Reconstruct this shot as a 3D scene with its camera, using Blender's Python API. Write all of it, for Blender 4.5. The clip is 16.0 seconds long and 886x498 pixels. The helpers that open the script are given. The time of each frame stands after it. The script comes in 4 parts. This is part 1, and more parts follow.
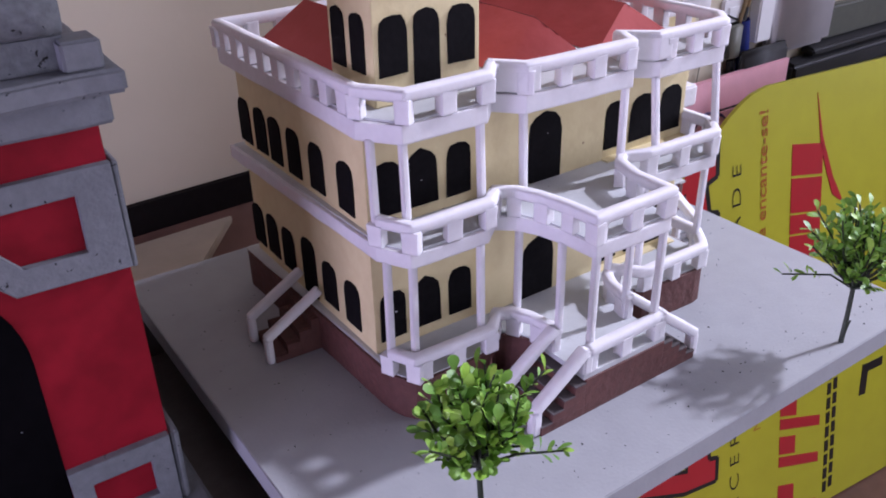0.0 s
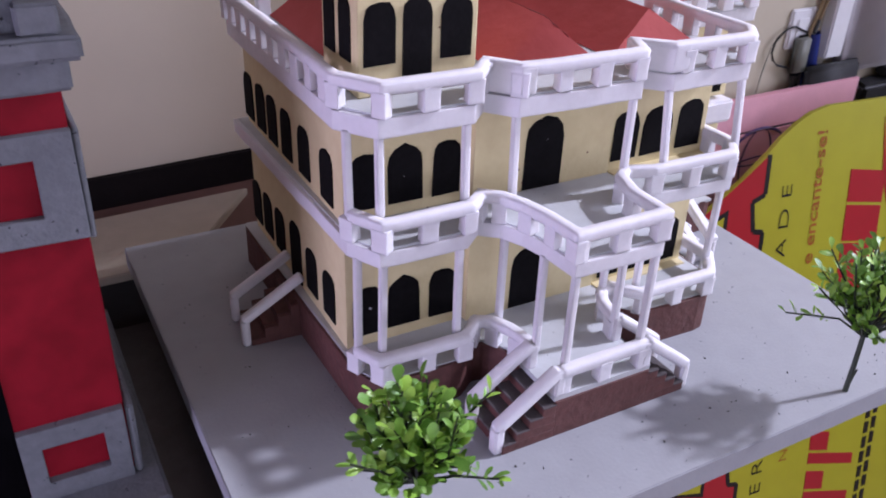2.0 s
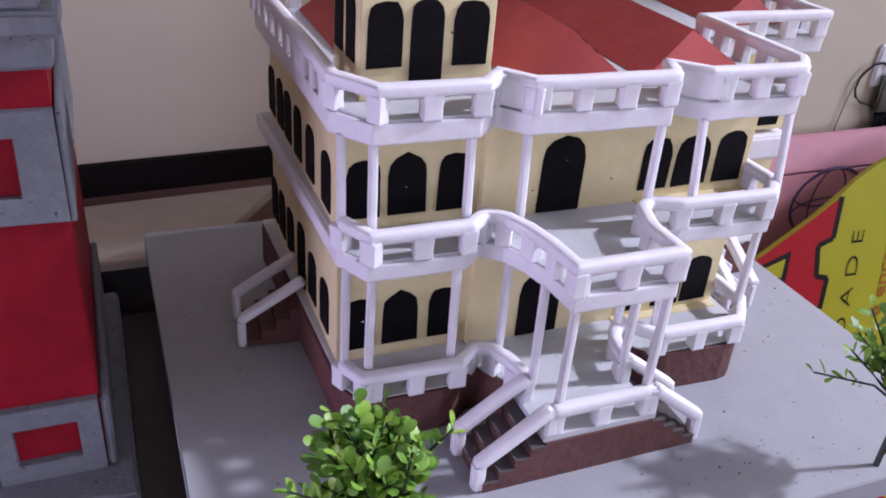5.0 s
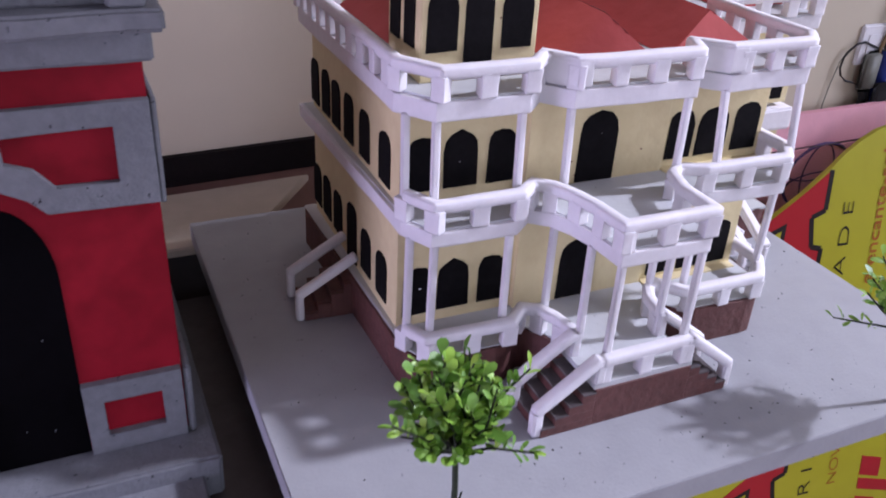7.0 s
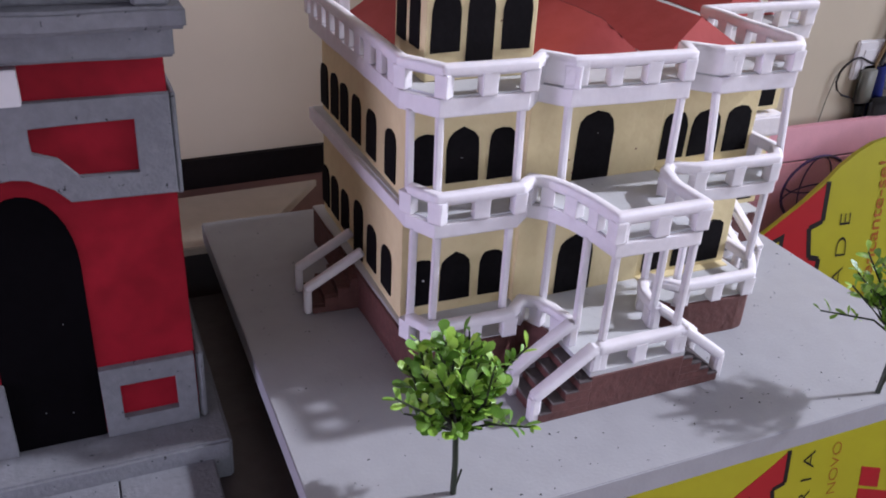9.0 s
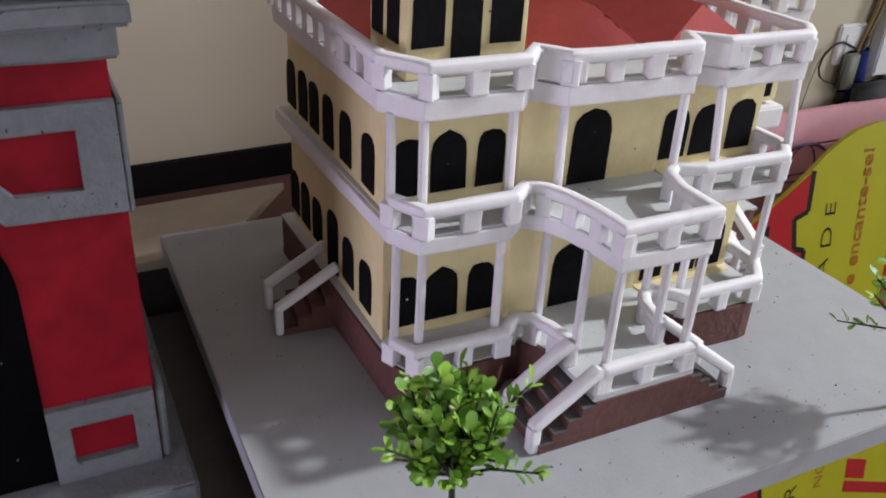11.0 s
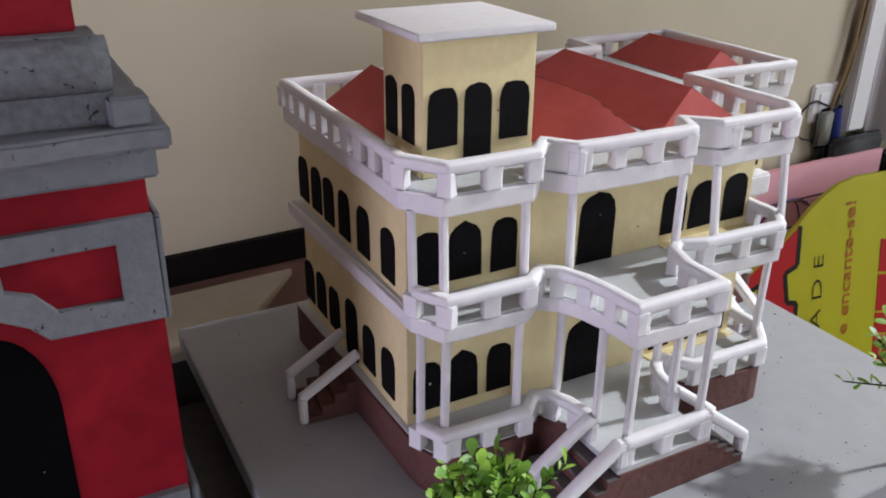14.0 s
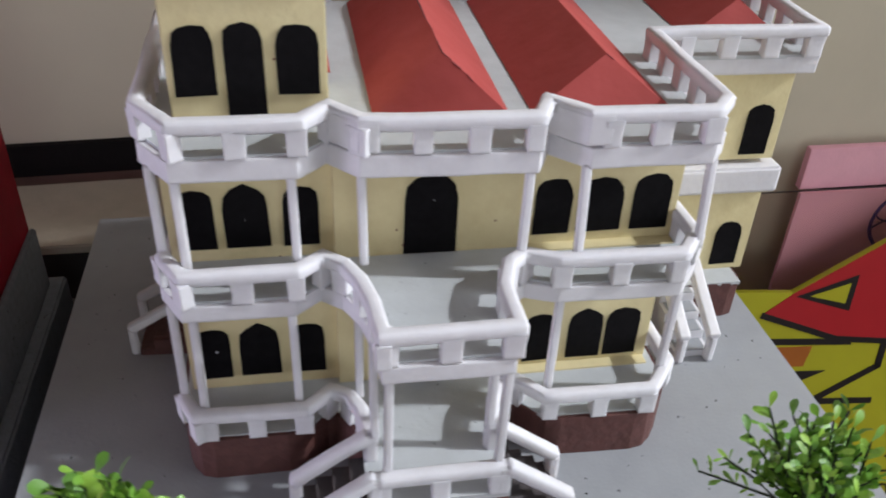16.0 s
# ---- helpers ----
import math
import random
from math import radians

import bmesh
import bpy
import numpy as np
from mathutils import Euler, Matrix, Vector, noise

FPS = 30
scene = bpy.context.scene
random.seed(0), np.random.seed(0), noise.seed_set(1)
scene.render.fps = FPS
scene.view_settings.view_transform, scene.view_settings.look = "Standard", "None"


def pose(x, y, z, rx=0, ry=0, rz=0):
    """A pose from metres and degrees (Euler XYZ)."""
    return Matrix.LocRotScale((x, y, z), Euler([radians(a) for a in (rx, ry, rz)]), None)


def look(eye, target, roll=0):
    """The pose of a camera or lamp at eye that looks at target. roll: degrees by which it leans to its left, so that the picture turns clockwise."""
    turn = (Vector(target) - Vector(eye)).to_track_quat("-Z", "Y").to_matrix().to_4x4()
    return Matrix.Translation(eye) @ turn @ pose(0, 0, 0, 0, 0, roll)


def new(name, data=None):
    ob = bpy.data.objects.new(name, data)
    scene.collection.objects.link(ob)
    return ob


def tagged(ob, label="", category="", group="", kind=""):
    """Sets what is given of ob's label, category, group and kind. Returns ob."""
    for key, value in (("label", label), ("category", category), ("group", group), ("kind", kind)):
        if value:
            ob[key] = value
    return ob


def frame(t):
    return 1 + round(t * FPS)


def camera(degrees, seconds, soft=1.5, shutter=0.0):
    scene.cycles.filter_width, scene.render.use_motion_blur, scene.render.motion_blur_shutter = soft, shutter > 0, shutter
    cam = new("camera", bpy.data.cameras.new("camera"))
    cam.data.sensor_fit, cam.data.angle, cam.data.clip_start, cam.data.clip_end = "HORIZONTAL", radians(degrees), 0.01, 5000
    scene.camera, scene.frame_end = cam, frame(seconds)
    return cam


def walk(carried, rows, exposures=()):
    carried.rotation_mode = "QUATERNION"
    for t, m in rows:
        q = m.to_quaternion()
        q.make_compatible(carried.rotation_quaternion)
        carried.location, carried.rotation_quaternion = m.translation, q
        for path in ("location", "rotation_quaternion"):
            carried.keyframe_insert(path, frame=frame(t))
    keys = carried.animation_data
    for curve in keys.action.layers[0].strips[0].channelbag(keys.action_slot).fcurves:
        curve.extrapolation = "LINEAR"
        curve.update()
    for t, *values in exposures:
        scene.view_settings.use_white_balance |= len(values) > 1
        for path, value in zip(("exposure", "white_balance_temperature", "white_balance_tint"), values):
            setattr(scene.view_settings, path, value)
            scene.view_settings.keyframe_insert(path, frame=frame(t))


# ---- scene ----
S = 0.56  # the plan below is drawn in units of 0.56 m
cam = camera(55.0, 16.0, soft=1.85, shutter=0.45)
PATH = [
    (0, (-0.377, -0.625, 0.61), (0.615, 0.822, -0.35), -1.3),
    (0.5, (-0.379, -0.624, 0.61), (0.606, 0.825, -0.354), -0.9),
    (1, (-0.376, -0.615, 0.599), (0.605, 0.834, -0.37), -0.6),
    (1.5, (-0.358, -0.619, 0.603), (0.591, 0.842, -0.38), 0.5),
    (2, (-0.279, -0.637, 0.611), (0.573, 0.872, -0.387), 2.2),
    (2.5, (-0.227, -0.65, 0.599), (0.508, 0.915, -0.407), 3.3),
    (3, (-0.213, -0.647, 0.601), (0.464, 0.943, -0.405), 4.4),
    (3.5, (-0.204, -0.63, 0.599), (0.475, 0.968, -0.395), 5.0),
    (4, (-0.185, -0.625, 0.596), (0.504, 0.971, -0.392), 5.2),
    (6.5, (-0.24, -0.625, 0.603), (0.475, 0.953, -0.396), 3.2),
    (7, (-0.29, -0.671, 0.603), (0.449, 0.903, -0.385), 3.2),
    (7.5, (-0.323, -0.728, 0.603), (0.425, 0.856, -0.362), 3.3),
    (8, (-0.323, -0.725, 0.601), (0.421, 0.879, -0.335), 3.5),
    (10.5, (-0.278, -0.678, 0.583), (0.445, 0.913, -0.389), 2.9),
    (11, (-0.287, -0.627, 0.577), (0.515, 0.93, -0.389), 3.2),
    (11.5, (-0.325, -0.585, 0.574), (0.546, 0.947, -0.371), 3.1),
    (12, (-0.333, -0.59, 0.577), (0.549, 0.942, -0.359), 2.6),
    (12.5, (-0.323, -0.607, 0.589), (0.531, 0.941, -0.345), 1.6),
    (13, (-0.319, -0.599, 0.585), (0.513, 0.959, -0.353), 0.9),
    (13.5, (-0.325, -0.617, 0.595), (0.518, 0.962, -0.298), 0.4),
    (14, (-0.329, -0.631, 0.617), (0.53, 0.969, -0.219), 0.6),
    (14.5, (-0.314, -0.654, 0.632), (0.514, 0.95, -0.229), 1.6),
    (15, (-0.237, -0.649, 0.665), (0.444, 0.949, -0.326), 2.8),
    (15.5, (-0.031, -0.585, 0.654), (0.444, 1.028, -0.428), 2.9),
    (16, (0.116, -0.589, 0.649), (0.437, 1.037, -0.47), 2.8),
]
EXPOSURES = [(0.0, -0.15, 5720, 28), (8.2, -0.2, 5740, 28), (10.2, -0.32, 6380, 11), (14.6, -0.3, 6300, 10), (15.4, -0.24, 6250, 10), (16.0, -0.45, 6200, 9)]
walk(cam, [(t, look(Vector(eye) * S, Vector(target) * S, roll)) for t, eye, target, roll in PATH], EXPOSURES)

# ---- light ----
world = bpy.data.worlds.new("world")
world.use_nodes = True
scene.world = world
sky = world.node_tree.nodes.new("ShaderNodeTexSky")
sky.sky_type, sky.sun_disc = "NISHITA", False
sky.sun_elevation, sky.sun_rotation = radians(36.8), radians(98.6)
world.node_tree.links.new(sky.outputs[0], world.node_tree.nodes["Background"].inputs[0])
world.node_tree.nodes["Background"].inputs[1].default_value = 0.12

sun = new("sun", bpy.data.lights.new("sun", "SUN"))
sun.data.energy, sun.data.angle, sun.data.color = 3.8, radians(2.4), (0.97, 0.98, 1.0)
sun.matrix_world = look((0.791 * 9, -0.12 * 9, 0.60 * 9), (0, 0, 0))


def area_lamp(name, x, y, z, w, h, watts, color, target):
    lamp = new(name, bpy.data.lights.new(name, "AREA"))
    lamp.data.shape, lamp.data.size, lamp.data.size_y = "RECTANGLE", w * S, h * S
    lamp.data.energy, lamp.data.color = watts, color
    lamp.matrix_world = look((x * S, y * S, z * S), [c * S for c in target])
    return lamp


area_lamp("window_light", 3.93, -1.34, 1.85, 2.2, 3.0, 43, (0.95, 0.96, 1.0), (0.3, -1.34, 1.85))
# Added fill from the rear; no window is known there.
area_lamp("rear_fill_light", 0.0, -4.03, 0.3, 2.6, 1.6, 12, (0.92, 0.95, 1.0), (0.0, 0, 0.3))
# Added violet-tinted fill for the left-facing sides; no known source.
area_lamp("west_fill_light", -4.03, -0.9, 0.25, 1.9, 1.4, 36, (0.85, 0.755, 1.0), (0.0, -0.9, 0.25))


# ---- materials ----
def material(name, color, rough=0.7, vary=0.12, scale=40.0, bump=0.15, bump_scale=250.0, metal=0.0, second=None, spec=0.5, soft_edge=0.0, glow_through=0.0, pits=0.0, pit_share=0.55, pieces=0.0, wrinkle=0.0):
    """Noise at two scales in the colour, a fine relief, and a little change from piece to piece."""
    m = bpy.data.materials.new(name)
    m.use_nodes = True
    nt = m.node_tree
    b = nt.nodes["Principled BSDF"]
    b.inputs["Metallic"].default_value = metal
    b.inputs["Specular IOR Level"].default_value = spec
    co = nt.nodes.new("ShaderNodeTexCoord")
    big = nt.nodes.new("ShaderNodeTexNoise")
    big.inputs["Scale"].default_value, big.inputs["Detail"].default_value = scale * 0.35, 6
    fine = nt.nodes.new("ShaderNodeTexNoise")
    fine.inputs["Scale"].default_value, fine.inputs["Detail"].default_value = scale * 4, 5
    for n in (big, fine):
        nt.links.new(co.outputs["Object"], n.inputs["Vector"])
    add = nt.nodes.new("ShaderNodeMath")
    add.operation = "ADD"
    nt.links.new(big.outputs[0], add.inputs[0])
    nt.links.new(fine.outputs[0], add.inputs[1])
    ramp = nt.nodes.new("ShaderNodeMapRange")
    ramp.inputs[1].default_value, ramp.inputs[2].default_value = 0.7, 1.3
    nt.links.new(add.outputs[0], ramp.inputs[0])
    mix = nt.nodes.new("ShaderNodeMix")
    mix.data_type = "RGBA"
    low = second or tuple(c * (1 - 2 * vary) for c in color)
    mix.inputs[6].default_value = (*low, 1)
    mix.inputs[7].default_value = (*color, 1)
    nt.links.new(ramp.outputs[0], mix.inputs[0])
    tone = mix.outputs[2]

    def darker(factor, dark):
        k = nt.nodes.new("ShaderNodeMix")
        k.data_type = "RGBA"
        nt.links.new(factor, k.inputs[0])
        nt.links.new(tone, k.inputs[6])
        k.inputs[7].default_value = (*dark, 1)
        return k.outputs[2]

    def remap(value, a0, a1, b0=0.0, b1=1.0):
        k = nt.nodes.new("ShaderNodeMapRange")
        for i, q in enumerate((a0, a1, b0, b1)):
            k.inputs[i + 1].default_value = q
        nt.links.new(value, k.inputs[0])
        return k.outputs[0]

    pit = None
    if pits:
        cell = nt.nodes.new("ShaderNodeTexVoronoi")
        cell.inputs["Scale"].default_value = pits
        warp = nt.nodes.new("ShaderNodeMix")
        warp.data_type = "RGBA"
        warp.inputs[0].default_value = 0.012
        nt.links.new(co.outputs["Object"], warp.inputs[6])
        nt.links.new(fine.outputs[1], warp.inputs[7])
        nt.links.new(warp.outputs[2], cell.inputs["Vector"])
        where = nt.nodes.new("ShaderNodeTexNoise")
        where.inputs["Scale"].default_value = pits * 0.45
        nt.links.new(co.outputs["Object"], where.inputs["Vector"])
        a = remap(cell.outputs["Distance"], 0.07, 0.14, 1.0, 0.0)
        w = remap(where.outputs[0], pit_share, pit_share + 0.04)
        mul = nt.nodes.new("ShaderNodeMath")
        mul.operation = "MULTIPLY"
        nt.links.new(a, mul.inputs[0])
        nt.links.new(w, mul.inputs[1])
        pit = mul.outputs[0]
        tone = darker(pit, tuple(c * 0.12 for c in color))
    if pieces:
        info = nt.nodes.new("ShaderNodeObjectInfo")
        hue = nt.nodes.new("ShaderNodeHueSaturation")
        nt.links.new(remap(info.outputs["Random"], 0, 1, 1 - pieces, 1 + pieces), hue.inputs["Value"])
        nt.links.new(remap(info.outputs["Random"], 0, 1, 0.52, 0.485), hue.inputs["Hue"])
        nt.links.new(tone, hue.inputs["Color"])
        tone = hue.outputs[0]
    nt.links.new(tone, b.inputs["Base Color"])
    if glow_through:
        b.inputs["Subsurface Weight"].default_value = glow_through
        b.inputs["Subsurface Radius"].default_value = (1.0, 0.95, 0.9)
        b.inputs["Subsurface Scale"].default_value = 0.005
    rr = nt.nodes.new("ShaderNodeMapRange")
    rr.inputs[3].default_value, rr.inputs[4].default_value = min(1, rough + 0.12), max(0.02, rough - 0.1)
    nt.links.new(big.outputs[0], rr.inputs[0])
    nt.links.new(rr.outputs[0], b.inputs["Roughness"])
    rel = nt.nodes.new("ShaderNodeTexNoise")
    rel.inputs["Scale"].default_value, rel.inputs["Detail"].default_value = bump_scale, 4
    nt.links.new(co.outputs["Object"], rel.inputs["Vector"])
    bp = nt.nodes.new("ShaderNodeBump")
    bp.inputs["Strength"].default_value, bp.inputs["Distance"].default_value = bump, 0.002
    height = rel.outputs[0]
    if wrinkle:
        fold = nt.nodes.new("ShaderNodeTexNoise")
        fold.inputs["Scale"].default_value, fold.inputs["Detail"].default_value = 22.0, 3
        nt.links.new(co.outputs["Object"], fold.inputs["Vector"])
        both = nt.nodes.new("ShaderNodeMath")
        both.operation = "MULTIPLY_ADD"
        nt.links.new(fold.outputs[0], both.inputs[0])
        both.inputs[1].default_value = wrinkle
        nt.links.new(height, both.inputs[2])
        height = both.outputs[0]
    if pit:
        dip = nt.nodes.new("ShaderNodeMath")
        dip.operation = "SUBTRACT"
        nt.links.new(height, dip.inputs[0])
        nt.links.new(pit, dip.inputs[1])
        height = dip.outputs[0]
    nt.links.new(height, bp.inputs["Height"])
    if soft_edge:
        edge_node = nt.nodes.new("ShaderNodeBevel")
        edge_node.samples = 4
        edge_node.inputs["Radius"].default_value = soft_edge
        nt.links.new(edge_node.outputs[0], bp.inputs["Normal"])
    nt.links.new(bp.outputs[0], b.inputs["Normal"])
    return m


WHITE = material("white_painted_foam", (0.735, 0.72, 0.745), 0.62, 0.05, 40, 0.12, 300, spec=0.3, soft_edge=0.0016, glow_through=0.35, wrinkle=2.0)
CREAM = material("cream_painted_card", (0.73, 0.64, 0.37), 0.62, 0.06, 30, 0.2, 200, second=(0.66, 0.56, 0.31), spec=0.3, soft_edge=0.001, wrinkle=1.5)
BLACK = material("black_painted_window", (0.008, 0.007, 0.008), 0.85, 0.3, 60, 0.08, 400, spec=0.1)
RED_ROOF = material("red_roof_paper", (0.42, 0.078, 0.072), 0.7, 0.1, 14, 0.12, 160, second=(0.36, 0.06, 0.052), spec=0.2, wrinkle=3.0)
PLAQUE = material("white_card", (0.62, 0.62, 0.64), 0.6, 0.03, 40)
SEAM = material("creased_red_paper", (0.20, 0.025, 0.03), 0.7, 0.3, 60, 0.3, 300)
BROWN = material("brown_painted_base", (0.118, 0.043, 0.036), 0.72, 0.2, 45, 0.35, 240, soft_edge=0.001, wrinkle=2.0)
DECK = material("pale_grey_deck_paint", (0.52, 0.54, 0.55), 0.6, 0.07, 20, 0.1, 380)
GREY = material("grey_painted_board", (0.324, 0.334, 0.351), 0.62, 0.06, 12, 0.09, 420)
# Grey treads darkened to carry the shade between the stair rails.
TREAD = material("shade_grey_tread", (0.095, 0.08, 0.082), 0.7, 0.2, 60)
TRIM = material("grey_painted_foam_trim", (0.195, 0.205, 0.225), 0.75, 0.12, 50, 0.35, 420, spec=0.15, soft_edge=0.0014, pits=120, pit_share=0.44, wrinkle=2.0)
ROLL = material("pitted_grey_foam", (0.185, 0.195, 0.213), 0.8, 0.22, 60, 0.6, 300, spec=0.15, pits=110, pit_share=0.22, wrinkle=5.0)
RED = material("red_glossy_paper", (0.30, 0.010, 0.022), 0.55, 0.1, 14, 0.10, 60, second=(0.19, 0.006, 0.013), spec=0.12, wrinkle=3.0)
VOID = material("black_card", (0.0025, 0.002, 0.003), 0.9, 0.2, 40, 0.1, spec=0.05)
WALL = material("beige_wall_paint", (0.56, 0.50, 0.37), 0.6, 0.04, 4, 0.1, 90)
# Unseen walls, set darker than the back wall to limit bounced light.
SIDE_WALL = material("low_bounce_wall", (0.44, 0.40, 0.34), 0.7, 0.05, 4, 0.1, 90)
BAND = material("dark_skirting", (0.008, 0.006, 0.006), 0.65, 0.2, 30, spec=0.12)
TABLE = material("beige_table_top", (0.46, 0.40, 0.31), 0.45, 0.08, 14)
STAINED = material("stained_table_wood", (0.085, 0.07, 0.066), 0.5, 0.2, 20)
BENCH = material("reddish_brown_band", (0.22, 0.125, 0.095), 0.6, 0.12, 12)
DARKWOOD = material("dark_table_wood", (0.027, 0.02, 0.019), 0.5, 0.25, 20)
FLOOR = material("brown_floor", (0.16, 0.075, 0.05), 0.5, 0.2, 8)
CEIL = material("pale_ceiling", (0.50, 0.49, 0.475), 0.8, 0.03, 4)
YELLOW = material("yellow_printed_panel", (0.47, 0.46, 0.018), 0.4, 0.05, 6, 0.05, second=(0.42, 0.40, 0.015))
INK_RED = material("red_print", (0.45, 0.02, 0.025), 0.35, 0.05, 8, 0.03)
INK_BLACK = material("black_print", (0.015, 0.013, 0.012), 0.4, 0.1, 8, 0.03)
INK_ORANGE = material("orange_print", (0.42, 0.13, 0.02), 0.4, 0.1, 8, 0.03)
PINK = material("pink_foam_sheet", (0.84, 0.43, 0.49), 0.7, 0.05, 12, 0.15)
MARKER = material("purple_marker_line", (0.09, 0.05, 0.20), 0.6, 0.2, 60)
LEAF = material("green_plastic_leaf", (0.25, 0.44, 0.055), 0.34, 0.15, 120, 0.15, 300, second=(0.14, 0.30, 0.035), pieces=0.35)
STEM = material("dark_plastic_stem", (0.018, 0.03, 0.012), 0.5, 0.3, 120)
PLASTIC_BLACK = material("black_plastic", (0.012, 0.012, 0.013), 0.6, 0.2, 40)
PLASTIC_BLUE = material("blue_plastic", (0.02, 0.035, 0.20), 0.3, 0.1, 40)
PLASTIC_WHITE = material("white_plastic", (0.80, 0.80, 0.81), 0.35, 0.03, 20)
SILVER = material("grey_painted_metal", (0.60, 0.57, 0.60), 0.3, 0.06, 10, metal=0.15)
GOLD = material("golden_brown_cable", (0.22, 0.145, 0.06), 0.5, 0.1, 20)
ADAPTER = material("grey_green_plastic", (0.20, 0.205, 0.17), 0.5, 0.08, 20)
OLIVE = material("olive_plastic", (0.085, 0.09, 0.07), 0.45, 0.1, 20)


CLEAR = bpy.data.materials.new("clear_brownish_plastic")
CLEAR.use_nodes = True
nodes = CLEAR.node_tree.nodes
see, shine, both_ways = nodes.new("ShaderNodeBsdfTransparent"), nodes.new("ShaderNodeBsdfGlossy"), nodes.new("ShaderNodeMixShader")
see.inputs[0].default_value = (0.97, 0.945, 0.935, 1)
shine.inputs["Roughness"].default_value = 0.15
both_ways.inputs[0].default_value = 0.04
CLEAR.node_tree.links.new(see.outputs[0], both_ways.inputs[1])
CLEAR.node_tree.links.new(shine.outputs[0], both_ways.inputs[2])
CLEAR.node_tree.links.new(both_ways.outputs[0], nodes["Material Output"].inputs[0])


# ---- mesh helpers ----
def mesh_of(name, bm, mat, smooth=False):
    me = bpy.data.meshes.new(name)
    bmesh.ops.recalc_face_normals(bm, faces=bm.faces[:])
    bm.to_mesh(me)
    bm.free()
    me.materials.append(mat)
    if smooth:
        for p in me.polygons:
            p.use_smooth = True
    return me


BASES = {}


def thing(name, at, label, category, group="", kind=""):
    ob = new(name)
    ob.location = Vector(at) * S
    ob.empty_display_size = 0.02
    BASES[ob.name] = Matrix.Translation(-ob.location)
    return tagged(ob, label, category, group, kind)


def part(name, bm, mat, parent=None, label="", smooth=False):
    me = bm if isinstance(bm, bpy.types.Mesh) else mesh_of(name, bm, mat, smooth)
    ob = new(name, me)
    if parent:
        ob.parent = parent
        ob.matrix_parent_inverse = BASES.get(parent.name, Matrix.Identity(4))
    return tagged(ob, label) if label else ob


def soft(ob):
    """Flat faces stay flat and only the rounded edges shade softly."""
    for p in ob.data.polygons:
        p.use_smooth = True
    ob.modifiers.new("soft_edges", "WEIGHTED_NORMAL").weight = 80
    return ob


def structure(name, bm, mat, label, category):
    return tagged(part(name, bm, mat), label, category, kind="structure")


def prism(poly, z0, z1, bevel=0.0, bm=None):
    """An upright block over a plan outline."""
    own = bmesh.new()
    low = [own.verts.new((x * S, y * S, z0 * S)) for x, y in poly]
    high = [own.verts.new((x * S, y * S, z1 * S)) for x, y in poly]
    own.faces.new(low[::-1])
    own.faces.new(high)
    n = len(poly)
    for i in range(n):
        own.faces.new((low[i], low[(i + 1) % n], high[(i + 1) % n], high[i]))
    if bevel:
        bmesh.ops.bevel(own, geom=own.edges[:], offset=bevel * S, segments=2, affect="EDGES", clamp_overlap=True)
    return merge(bm, own)


def merge(bm, own):
    if bm is None:
        return own
    tmp = bpy.data.meshes.new("tmp")
    own.to_mesh(tmp)
    own.free()
    bm.from_mesh(tmp)
    bpy.data.meshes.remove(tmp)
    return bm


def uneven(bm, amount=0.0011, step=0.022, seed=0.0):
    """Cuts long pieces into short lengths and pushes them about, as hand-cut foam."""
    xs, ys = [v.co.x for v in bm.verts], [v.co.y for v in bm.verts]
    for axis, vals in ((0, xs), (1, ys)):
        n = int((max(vals) - min(vals)) / (step * S))
        for i in range(1, n + 1):
            co, no = [0, 0, 0], [0, 0, 0]
            co[axis], no[axis] = min(vals) + (i - 0.5 + 0.2 * math.sin(i * 2.7 + seed)) * step * S, 1
            bmesh.ops.bisect_plane(bm, geom=bm.verts[:] + bm.edges[:] + bm.faces[:], plane_co=co, plane_no=no)
    for v in bm.verts:
        v.co += noise.noise_vector(v.co * (38 / S * 0.56) + Vector((seed, seed * 0.7, 3.1))) * amount * S
    return bm


def box(x0, x1, y0, y1, z0, z1, bevel=0.0, bm=None):
    return prism([(x0, y0), (x1, y0), (x1, y1), (x0, y1)], z0, z1, bevel, bm)


def bar(a, b, width, height, bevel=0.0015, bm=None, up=(0, 0, 1)):
    """A straight stick of rectangular section between two points (its centre line)."""
    a, b = Vector(a) * S, Vector(b) * S
    d = (b - a).normalized()
    side = d.cross(Vector(up)).normalized() * (width * S / 2)
    top = side.cross(d).normalized() * (height * S / 2)
    own = bmesh.new()
    rings = [[own.verts.new(p + sx * side + sy * top) for sx, sy in ((-1, -1), (1, -1), (1, 1), (-1, 1))] for p in (a, b)]
    own.faces.new(rings[0][::-1])
    own.faces.new(rings[1])
    for i in range(4):
        own.faces.new((rings[0][i], rings[0][(i + 1) % 4], rings[1][(i + 1) % 4], rings[1][i]))
    if bevel:
        bmesh.ops.bevel(own, geom=own.edges[:], offset=bevel * S, segments=2, affect="EDGES", clamp_overlap=True)
    return merge(bm, own)


